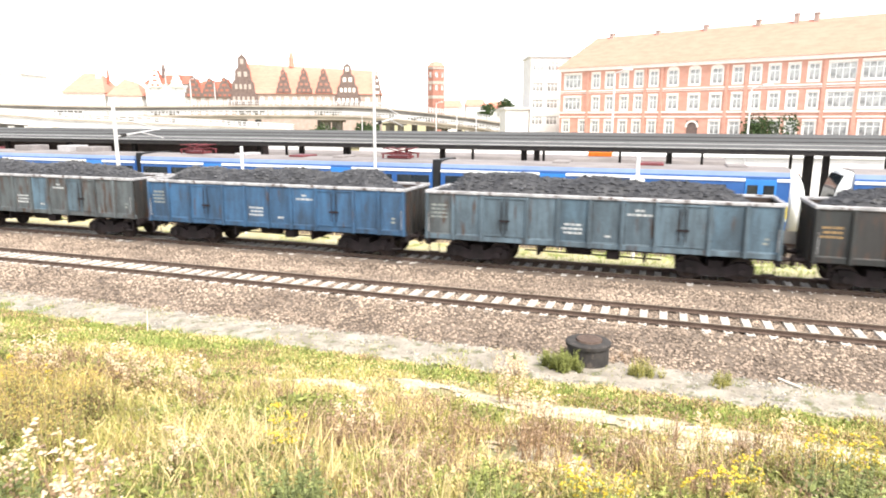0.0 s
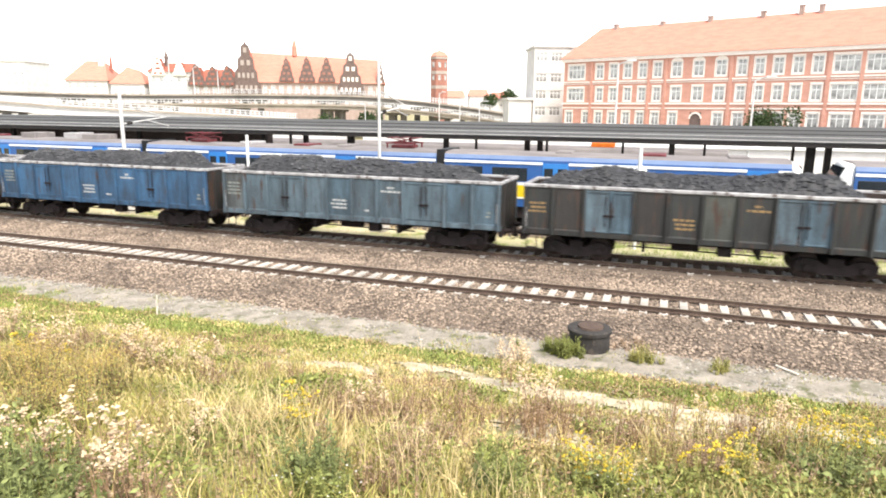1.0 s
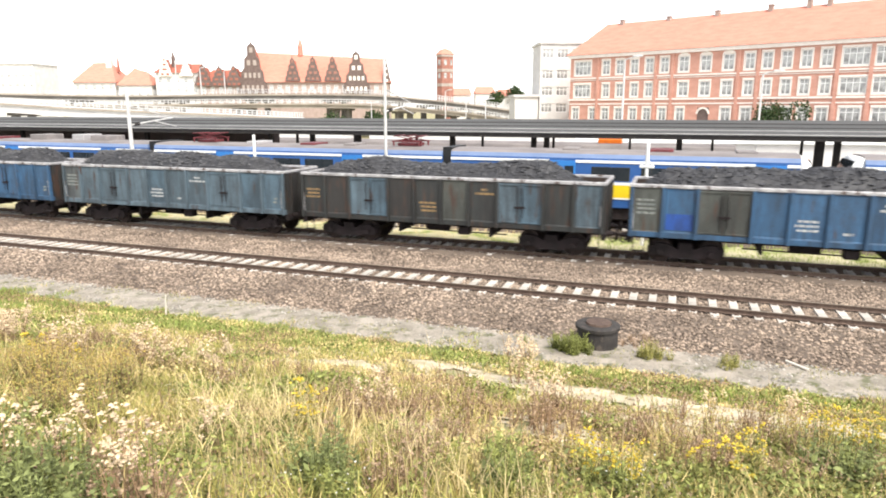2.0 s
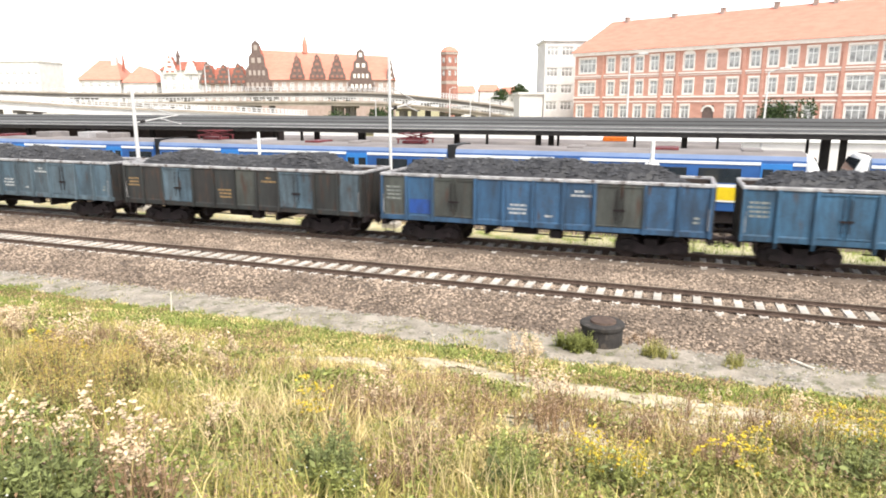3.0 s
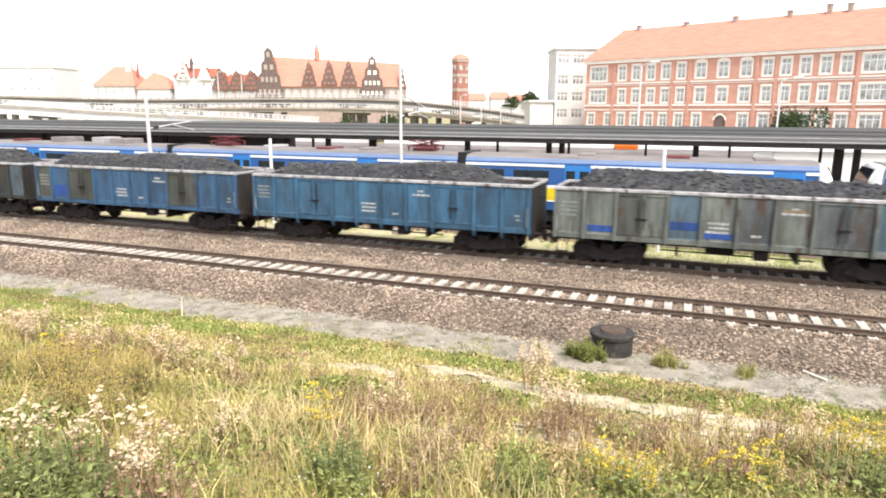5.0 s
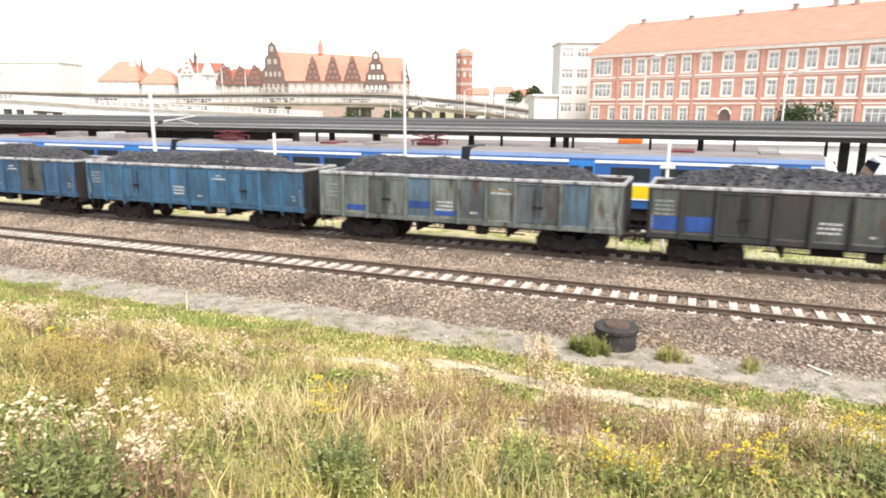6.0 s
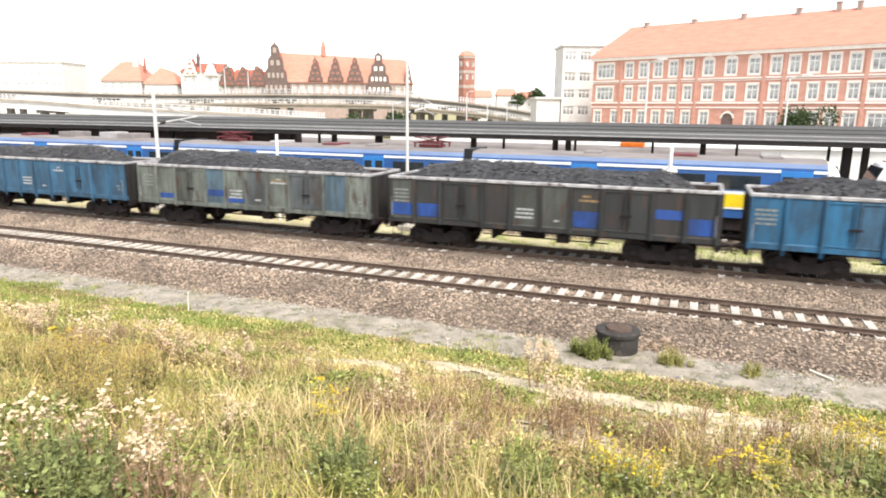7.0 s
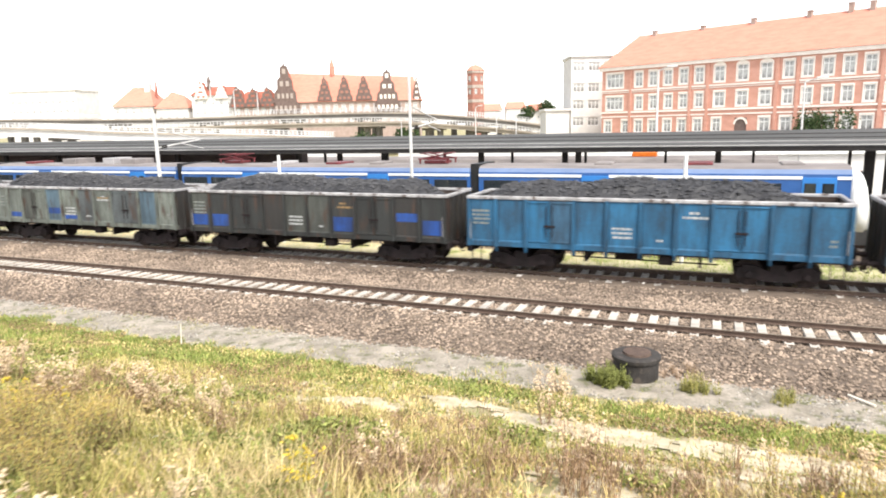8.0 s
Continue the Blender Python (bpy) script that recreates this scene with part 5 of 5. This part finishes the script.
# tables of the slope's noise and height, looked up by place
TX, TY, TS = -26.0, -7.0, 0.2
T_NOISE = np.array([[0.5 + 0.5 * fbm(TX + TS * i, TY + TS * j, 0.55) for j in range(125)] for i in range(190)])
T_GROUND = np.array([[ground_z(TX + TS * i, TY + TS * j) for j in range(125)] for i in range(190)])


def table(t, x, y):
    u, v = np.clip((x - TX) / TS, 0, 188.99), np.clip((y - TY) / TS, 0, 123.99)
    i, j = u.astype(int), v.astype(int)
    u, v = u - i, v - j
    return t[i, j] * (1 - u) * (1 - v) + t[i + 1, j] * u * (1 - v) + t[i, j + 1] * (1 - u) * v + t[i + 1, j + 1] * u * v


def rising(x, y):
    """Patchy noise about 0.5 at a place, the pattern shifted by what is added to x and y."""
    return np.clip(table(T_NOISE, TX + np.mod(x - TX, 37.0), TY + np.mod(y - TY, 24.0)), 0.0, 1.0)


def places(count, rng, where, y0=-6.0, y1=17.4, power=0.95):
    out = []
    have = 0
    for _ in range(12):
        y = y0 + (y1 - y0) * rng.random(count) ** power
        x = rng.uniform(-24, 9, count)
        ok = (rng.random(count) < np.where((x > -3.2 - (y + 1.0) * 1.5) & (x < 0.3 + y * 0.48) & (y > 2.6), 1.0, 0.3) * where(x, y))
        out.append(np.stack([x[ok], y[ok]], 1))
        have += int(ok.sum())
        if have >= count:
            break
    return np.vstack(out)[:count]


def blades(name, count, seed, mat, label, where, height, width, lean=0.35):
    """Curved tapering grass blades as one mesh; where(x, y) is a chance, height(x, y) metres."""
    rng = np.random.default_rng(seed)
    p = places(count, rng, where)
    n = len(p)
    x, y = p[:, 0], p[:, 1]
    h = height(x, y) * rng.uniform(0.55, 1.3, n)
    w = width * rng.uniform(0.7, 1.3, n) * (0.8 + y * 0.035) / 2
    a, l, b = rng.uniform(0, 6.283, n), lean * rng.uniform(0.2, 1.4, n) * h, rng.uniform(0, 6.283, n)
    dx, dy, sx, sy = np.cos(a) * l, np.sin(a) * l, np.cos(b) * w, np.sin(b) * w
    z = table(T_GROUND, x, y) - 0.03
    V = np.empty((n, 5, 3))
    V[:, 0] = np.stack([x - sx, y - sy, z], 1)
    V[:, 1] = np.stack([x + sx, y + sy, z], 1)
    V[:, 2] = np.stack([x + dx * 0.25 - sx * 0.85, y + dy * 0.25 - sy * 0.85, z + h * 0.5], 1)
    V[:, 3] = np.stack([x + dx * 0.25 + sx * 0.85, y + dy * 0.25 + sy * 0.85, z + h * 0.5], 1)
    V[:, 4] = np.stack([x + dx, y + dy, z + h * 0.97], 1)
    F = []
    for o in range(0, 5 * n, 5):
        F += [(o, o + 1, o + 3, o + 2), (o + 2, o + 3, o + 4)]
    return tagged(new(name, pydata(name, V.reshape(-1, 3).tolist(), F, mat)), label, "grass", kind="stuff")


def leaves_stuff(name, count, seed, mat, label, where, height, size):
    rng = np.random.default_rng(seed)
    p = places(count, rng, where, y1=15.4, power=0.95)
    n = len(p)
    x, y = p[:, 0], p[:, 1]
    z = table(T_GROUND, x, y) + height(x, y) * rng.random(n) ** 0.7
    d = rng.normal(0, 1, (n, 3))
    d[:, 2] = np.abs(d[:, 2]) * 0.6
    d *= (size * rng.uniform(0.5, 1.5, n) * (0.75 + y * 0.04) / np.linalg.norm(d, axis=1))[:, None]
    e = np.cross(d, rng.normal(0, 1, (n, 3)))
    e *= (np.linalg.norm(d, axis=1) * 0.22 / (np.linalg.norm(e, axis=1) + 1e-6))[:, None]
    c = np.stack([x, y, z], 1)
    V = np.stack([c, c + d * 0.5 + e, c + d, c + d * 0.5 - e], 1).reshape(-1, 3)
    F = np.arange(4 * n).reshape(n, 4)
    return tagged(new(name, pydata(name, V.tolist(), F.tolist(), mat)), label, "weeds", kind="stuff")


def open_ground(x, y):
    return np.where(zone(x, y, SAND) > 0.1, 0.07, 1.0) * (y < 13.9 + 2.9 * rising(x * 2.3 + 4, y * 0.5)) * np.where(y < 2.6, 0.5, 1.0)


def far_low(y, f=0.45):
    return np.interp(y, [9.0, 11.0], [1.0, f])


def sand_patches():
    """Bare sand draped on the slope, ragged at its edge."""
    step = 0.14
    xs, ys = np.arange(-8.5, 5.5, step), np.arange(6.6, 14.4, step)
    keep = {}
    V, F = [], []
    gx, gy = np.meshgrid(xs, ys, indexing="ij")
    inside = zone(gx, gy, SAND) + 2.6 * (rising(gx * 2.6, gy * 2.6) - 0.5) > 0.15
    for i in range(len(xs) - 1):
        for j in range(len(ys) - 1):
            if not inside[i, j]:
                continue
            q = []
            for a, b in ((i, j), (i + 1, j), (i + 1, j + 1), (i, j + 1)):
                if (a, b) not in keep:
                    keep[(a, b)] = len(V)
                    x, y = float(xs[a]), float(ys[b])
                    V.append((x, y, ground_z(x, y) + 0.025 + 0.02 * fbm(x, y, 2.0)))
                q.append(keep[(a, b)])
            F.append(tuple(q))
    tagged(new("sand_patch", pydata("sand_patch", V, F, M_baresand, True)), "bare pale sand showing through the grass", "sand", kind="structure")


sand_patches()
blades("short_green_grass", 36000, 11, G_grass, "short green grass along the foot of the slope",
       lambda x, y: np.where(zone(x, y, GREENISH) > 0, 0.95, 0.16) * open_ground(x, y), lambda x, y: 0.14 + 0.12 * rising(x, y), 0.012, 0.5)
blades("yellow_grass", 56000, 12, G_mixed, "yellowing rough grass on the slope",
       lambda x, y: (0.1 + 0.9 * (rising(x, y) > 0.46)) * open_ground(x, y) * np.where(zone(x, y, GREENISH) > 0.2, 0.4, 1.0) * np.where(zone(x, y, LUSH) > 0.1, 0.5, 1.0) * np.where(zone(x, y, WITHERY) > 0.1, 0.4, 1.0), lambda x, y: (0.15 + 0.32 * rising(x + 7, y)) * far_low(y), 0.014, 0.55)
blades("straw_grass", 36000, 13, G_straw, "dry straw-coloured grass",
       lambda x, y: (0.12 + 0.8 * (rising(x - 30, y + 8) > 0.52)) * open_ground(x, y) * np.where(zone(x, y, LUSH) > 0.1, 0.45, 1.0), lambda x, y: (0.18 + 0.36 * rising(x - 3, y + 5)) * far_low(y), 0.014, 0.55)
blades("tall_dry_grass", 10000, 14, G_pale, "tall bleached dry grass clump",
       lambda x, y: np.maximum(0.0, zone(x, y, DRY)), lambda x, y: 0.58 + 0.35 * rising(x + 11, y), 0.0085, 0.5)
blades("tall_grass_stalks", 1300, 24, G_pale, "scattered tall bleached grass stalks",
       lambda x, y: np.where(y < 10, 0.8, 0.05) * np.where(y < 5, 0.3, 1.0) * open_ground(x, y), lambda x, y: 0.5 + 0.3 * rising(x + 21, y), 0.007, 0.35)
leaves_stuff("weed_cover", 95000, 15, G_leaf, "dense low green weeds on the slope",
             lambda x, y: np.maximum(0.06 + 0.8 * (rising(x + 50, y) > 0.54), 0.75 * (zone(x, y, LUSH) > 0.0)) * open_ground(x, y) * np.where(y > 11, 0.35, 1.0), lambda x, y: (0.06 + 0.40 * rising(x + 50, y) ** 1.5) * far_low(y, 0.35), 0.07)
leaves_stuff("dusky_weeds", 9000, 19, G_blue, "dark blue-green weed leaves in shaded clumps",
             lambda x, y: (zone(x, y, LUSH) > 0.0) * 1.0, lambda x, y: 0.12 + 0.55 * rising(x + 13, y + 3) * np.clip(zone(x, y, LUSH) * 2, 0, 1), 0.085)
leaves_stuff("dry_litter", 70000, 16, G_straw, "dry straw and dead leaves between the weeds",
             lambda x, y: (0.2 + 0.7 * (rising(x + 90, y) > 0.52)) * np.where(zone(x, y, SAND) > 0.2, 0.1, 1.0) * np.where(zone(x, y, LUSH) > 0.1, 0.2, 1.0), lambda x, y: (0.03 + 0.30 * rising(x + 90, y)) * far_low(y, 0.35), 0.055)
blades("strip_tufts", 9000, 31, G_herb, "thin tufts of grass on the gravel strip",
       lambda x, y: np.where((y > 15.0) & (y < 17.4), (rising(x * 1.7 + 9, y * 2.0) > 0.57) * 1.0, 0.0), lambda x, y: 0.12 + 0.0 * y, 0.012, 0.6)
leaves_stuff("brown_litter", 42000, 18, G_brown, "brown withered herb stalks and leaves",
             lambda x, y: np.maximum(0.6 * (rising(x + 20, y + 4) > 0.58), zone(x, y, WITHERY) > 0.1) * open_ground(x, y), lambda x, y: (0.05 + 0.34 * rising(x + 20, y + 4)) * far_low(y), 0.045)


def blob(V, F, c, r, rng):
    o = len(V)
    for d in ((1, 0, 0), (-1, 0, 0), (0, 1, 0), (0, -1, 0), (0, 0, 1), (0, 0, -1)):
        s = r * rng.uniform(0.6, 1.25)
        V.append((c[0] + d[0] * s, c[1] + d[1] * s, c[2] + d[2] * s * 0.8))
    F += [(o + a, o + b, o + c_) for a, b, c_ in ((0, 2, 4), (2, 1, 4), (1, 3, 4), (3, 0, 4), (2, 0, 5), (1, 2, 5), (3, 1, 5), (0, 3, 5))]


def plant(kind, seed):
    """Meshes of one upright herb: stems, leaves, flower heads."""
    rng = random.Random(seed)
    spec = {
        "thistle": (6, 0.75, G_brown, G_brown, G_fluff, 0.09, 24),
        "ragwort": (7, 0.62, G_herb, G_herb, G_yellow, 0.075, 26),
        "ochre": (14, 0.70, G_brown, G_herb, G_ochre, 0.07, 30),
        "leafy": (13, 0.62, G_leaf, G_leaf, None, 0.085, 44),
        "sage": (13, 0.60, G_blue, G_blue, None, 0.08, 42),
        "withered": (12, 0.55, G_brown, G_brown, G_seed, 0.05, 14),
        "herb": (9, 0.5, G_mixed, G_herb, G_fluff, 0.07, 26),
        "daisy": (7, 0.45, G_leaf, G_leaf, G_white, 0.06, 14),
    }[kind]
    n, hgt, ms, ml, mf, leaf, per = spec
    bm = bmesh.new()
    LV, LF, FV, FF = [], [], [], []
    for i in range(n):
        a, s = rng.uniform(0, 6.28), rng.uniform(0.0, 0.16)
        h = hgt * rng.uniform(0.65, 1.15)
        p0 = Vector((s * math.cos(a), s * math.sin(a), -0.05))
        p1 = p0 + Vector((rng.gauss(0, 0.10), rng.gauss(0, 0.10), h))
        tube(bm, p0, p1, 0.006, 0.003, 4)
        for j in range(per // 3 if kind in ("thistle",) else per):
            u = rng.uniform(0.08, 0.95)
            c = p0.lerp(p1, u)
            d = Vector((rng.gauss(0, 1), rng.gauss(0, 1), rng.uniform(0, 0.7))).normalized() * leaf * rng.uniform(0.5, 1.2) * (1.15 - 0.6 * u)
            e = d.cross(Vector((0, 0, 1)) + Vector((rng.gauss(0, 0.4), rng.gauss(0, 0.4), 0))).normalized() * d.length * 0.22
            o = len(LV)
            LV += [tuple(c), tuple(c + d * 0.5 + e), tuple(c + d), tuple(c + d * 0.5 - e)]
            LF.append((o, o + 1, o + 2, o + 3))
        if mf:
            top = 6 if kind == "ragwort" else (6 if kind == "ochre" else (6 if kind == "thistle" else 1))
            for j in range(top):
                r = {"thistle": 0.026, "ragwort": 0.019, "ochre": 0.012, "withered": 0.02, "herb": 0.012, "daisy": 0.013}[kind] * rng.uniform(0.7, 1.3)
                spread = {"daisy": 0.03, "ragwort": 0.028}.get(kind, 0.05)
                c = p1 + Vector((rng.gauss(0, spread), rng.gauss(0, spread), rng.gauss(0, 0.015 if kind == "ragwort" else 0.08)))
                blob(FV, FF, c, r, rng)
                for _ in range(3 if kind in ("thistle", "withered") else 0):
                    blob(FV, FF, c + Vector((rng.gauss(0, r), rng.gauss(0, r), rng.gauss(0, r))), r * rng.uniform(0.4, 0.85), rng)
    sm = mesh_of("stems", bm, ms)
    lm = pydata("leaves", LV, LF, ml)
    fm = pydata("flower_heads", FV, FF, mf) if mf else None
    return sm, lm, fm


PLANT_LABEL = {
    "thistle": ("thistle", "withered thistle with pale fluffy seed heads"), "ragwort": ("ragwort", "green ragwort with clusters of yellow flowers"),
    "ochre": ("goldenrod", "fading ochre flowering herb in dry grass"), "leafy": ("nettle", "leafy green weed growing on the slope"),
    "sage": ("mugwort", "dusty blue-green leafy weed on the slope"), "withered": ("dock_plant", "brown withered herb with pale seed heads"),
    "herb": ("wild_herb", "yellow-green wild herb going to seed"),
    "daisy": ("wild_daisy", "green weed with small white flowers"),
}
PLANTS = {k: [plant(k, 100 + 10 * i + len(k)) for i in range(3)] for k in PLANT_LABEL}
prng = random.Random(77)


def put_plant(kind, x, y, s=1.0):
    sm, lm, fm = prng.choice(PLANTS[kind])
    name, label = PLANT_LABEL[kind]
    t = thing(name, x, y, ground_z(x, y), label, name.replace("_", " "), name.replace("_", " ") + " plants", rz=prng.uniform(0, 360))
    s *= prng.uniform(0.8, 1.2)
    t.scale = (s, s, s)
    tagged(part("stalk", sm, None, t), kind="stuff")
    tagged(part("foliage", lm, None, t), kind="stuff")
    if fm:
        tagged(part("bloom", fm, None, t), kind="stuff")


def scatter(kind, cx, cy, r, n, s=1.0):
    for _ in range(n):
        a, q = prng.uniform(0, 6.28), r * math.sqrt(prng.random())
        put_plant(kind, cx + q * math.cos(a), cy + 0.8 * q * math.sin(a), s)


# clumps by kind: centre, radius, number
CLUMPS = {
    "thistle": (0.9, [(-4.1, 3.75, 0.05, 1), (-3.8, 3.5, 0.05, 1), (-5.0, 3.3, 0.4, 1), (-5.3, 3.7, 0.3, 1), (-12.1, 8.4, 0.6, 4), (-12.3, 9.1, 0.5, 3), (-9.6, 8.1, 0.4, 3), (-9.0, 8.8, 0.4, 3), (-8.1, 8.9, 0.5, 3), (-7.4, 8.7, 0.4, 2), (-2.7, 12.4, 0.3, 3), (-1.4, 9.7, 0.4, 2), (-4.3, 5.2, 0.2, 1), (-16, 10, 1.5, 6), (1.2, 11.6, 0.5, 1), (2.1, 11.2, 0.5, 2), (-3.3, 7.6, 0.6, 2)]),
    "withered": (0.9, [(-3.9, 3.55, 0.25, 5), (-4.8, 3.6, 0.5, 5), (-2.3, 5.0, 0.4, 4), (-4.1, 7.8, 0.7, 10), (-3.2, 7.6, 0.7, 10), (-2.2, 7.2, 0.6, 6), (-3.0, 8.8, 1.0, 6), (-1.6, 9.4, 1.1, 10), (-0.6, 8.8, 0.9, 8), (0.7, 9.3, 1.1, 12), (-10.4, 9.1, 1.3, 12), (-6.5, 8.8, 1.2, 6), (1.8, 10.2, 0.9, 9), (-2.4, 6.2, 0.8, 6), (0.2, 8.0, 0.9, 6), (2.6, 9.4, 1.0, 6), (1.2, 7.9, 0.6, 4)]),
    "ochre": (0.9, [(-8.3, 7.0, 0.8, 9), (-7.4, 6.4, 0.8, 11), (-7.3, 5.8, 0.7, 10), (-6.4, 5.4, 0.7, 8), (-8.6, 6.2, 0.7, 8), (1.3, 8.8, 0.8, 5), (2.3, 10.0, 0.8, 4), (-0.2, 7.4, 0.8, 3)]),
    "sage": (1.0, [(-4.5, 3.4, 0.55, 5), (-4.0, 3.2, 0.35, 2), (-5.2, 3.2, 0.5, 4), (-2.9, 5.0, 0.25, 4), (-1.4, 5.9, 0.25, 2), (2.3, 8.4, 0.5, 4)]),
    "leafy": (0.85, [(-1.5, 6.3, 0.25, 4), (-1.35, 5.5, 0.25, 2), (-5.4, 3.2, 0.4, 3), (-2.6, 4.7, 0.3, 2), (-0.5, 6.3, 0.3, 3), (2.4, 8.2, 0.5, 5), (3.0, 9.3, 0.5, 5)]),
    "ragwort": (1.0, [(-4.15, 6.6, 0.15, 3), (-0.65, 6.65, 0.2, 3), (-0.1, 6.6, 0.2, 3), (0.8, 7.0, 0.2, 2), (1.3, 8.2, 0.2, 2), (2.5, 9.9, 0.35, 5), (2.9, 10.3, 0.35, 4), (-8.9, 7.3, 0.5, 2)]),
    "daisy": (0.9, [(-5.0, 4.4, 0.9, 3), (-4.4, 3.3, 0.8, 2), (-2.6, 4.8, 0.7, 4), (-6.5, 8.0, 1.2, 4), (-0.4, 6.4, 0.6, 3)]),
}
for k_, (s_, rows_) in CLUMPS.items():
    for x_, y_, r_, n_ in rows_:
        scatter(k_, x_, y_, r_, n_, s_)
for x_, y_, r_, n_ in ((-0.15, 16.5, 0.25, 2), (1.55, 16.6, 0.22, 2), (-3.3, 16.4, 0.15, 1)):
    scatter("leafy", x_, y_, r_, n_, 0.55)
for _ in range(190):
    x_, y_ = prng.uniform(-11, 3.2), prng.uniform(3.6, 11.5)
    if -3.2 - (y_ + 1.0) * 1.5 < x_ < 0.3 + y_ * 0.45:
        put_plant("herb" if prng.random() < 0.7 else "withered", x_, y_, 0.8)


for k_, x_, y_, r_, n_, s_ in (("leafy", -2.35, 16.4, 0.3, 10, 0.75), ("leafy", -1.95, 16.15, 0.25, 9, 0.75), ("herb", -0.1, 16.4, 0.4, 12, 0.8), ("herb", 1.6, 16.5, 0.35, 8, 0.65), ("withered", -0.5, 17.2, 0.5, 8, 0.5), ("thistle", -3.3, 15.3, 0.35, 4, 0.8)):
    scatter(k_, x_, y_, r_, n_, s_)


def verge_growth():
    """Rough grass on the pale verge, greener towards +x."""
    rng = np.random.default_rng(41)
    n = 14000
    x = rng.uniform(-40, 14, n)
    x = np.where(rng.random(n) < 0.45, rng.uniform(-6, 14, n), x)
    y, h = rng.uniform(28.9, 32.0, n), rng.uniform(0.06, 0.24, n)
    a, b = rng.uniform(0, 6.283, n), rng.uniform(0, 6.283, n)
    w = 0.016
    z = np.full(n, -0.46)
    V = np.stack([np.stack([x - np.cos(b) * w, y - np.sin(b) * w, z], 1), np.stack([x + np.cos(b) * w, y + np.sin(b) * w, z], 1),
                  np.stack([x + np.cos(a) * 0.35 * h, y + np.sin(a) * 0.35 * h, z + h], 1)], 1)
    for name, mat, pick, label in (("verge_green", G_verge, x > -7 + 5 * rng.random(n), "fresh green grass on the verge between tracks"), ("verge_straw", G_pale, x < -7 + 5 * rng.random(n), "sparse bleached grass on the verge between tracks")):
        q = V[pick]
        tagged(new(name, pydata(name, q.reshape(-1, 3).tolist(), np.arange(3 * len(q)).reshape(-1, 3).tolist(), mat)), label, "grass", kind="stuff")


G_verge = shade("verge_grass", (0.38, 0.45, 0.13), (0.26, 0.33, 0.09), 1.0, 0.8, 0, 0, vary=0.35)
verge_growth()



# ---------------------------------------------------------------- what moves
def head(t):
    """The left end of the train's first wagon at t seconds."""
    return -37.18 - 10.0627 * t - 0.07719 * t * t + 0.002694 * t ** 3


def motions():
    for i, w in enumerate(WAGONS):
        walk(w, [(0.5 * k, pose(head(0.5 * k) + PITCH * i, Y_FREIGHT, 0)) for k in range(17)])
    for ws, q in WHEELS:
        walk(ws, [(k / 15, pose(q, 0, 0.46, 0, math.degrees((head(k / 15) - head(0)) / 0.46), 0)) for k in range(121)])


motions()
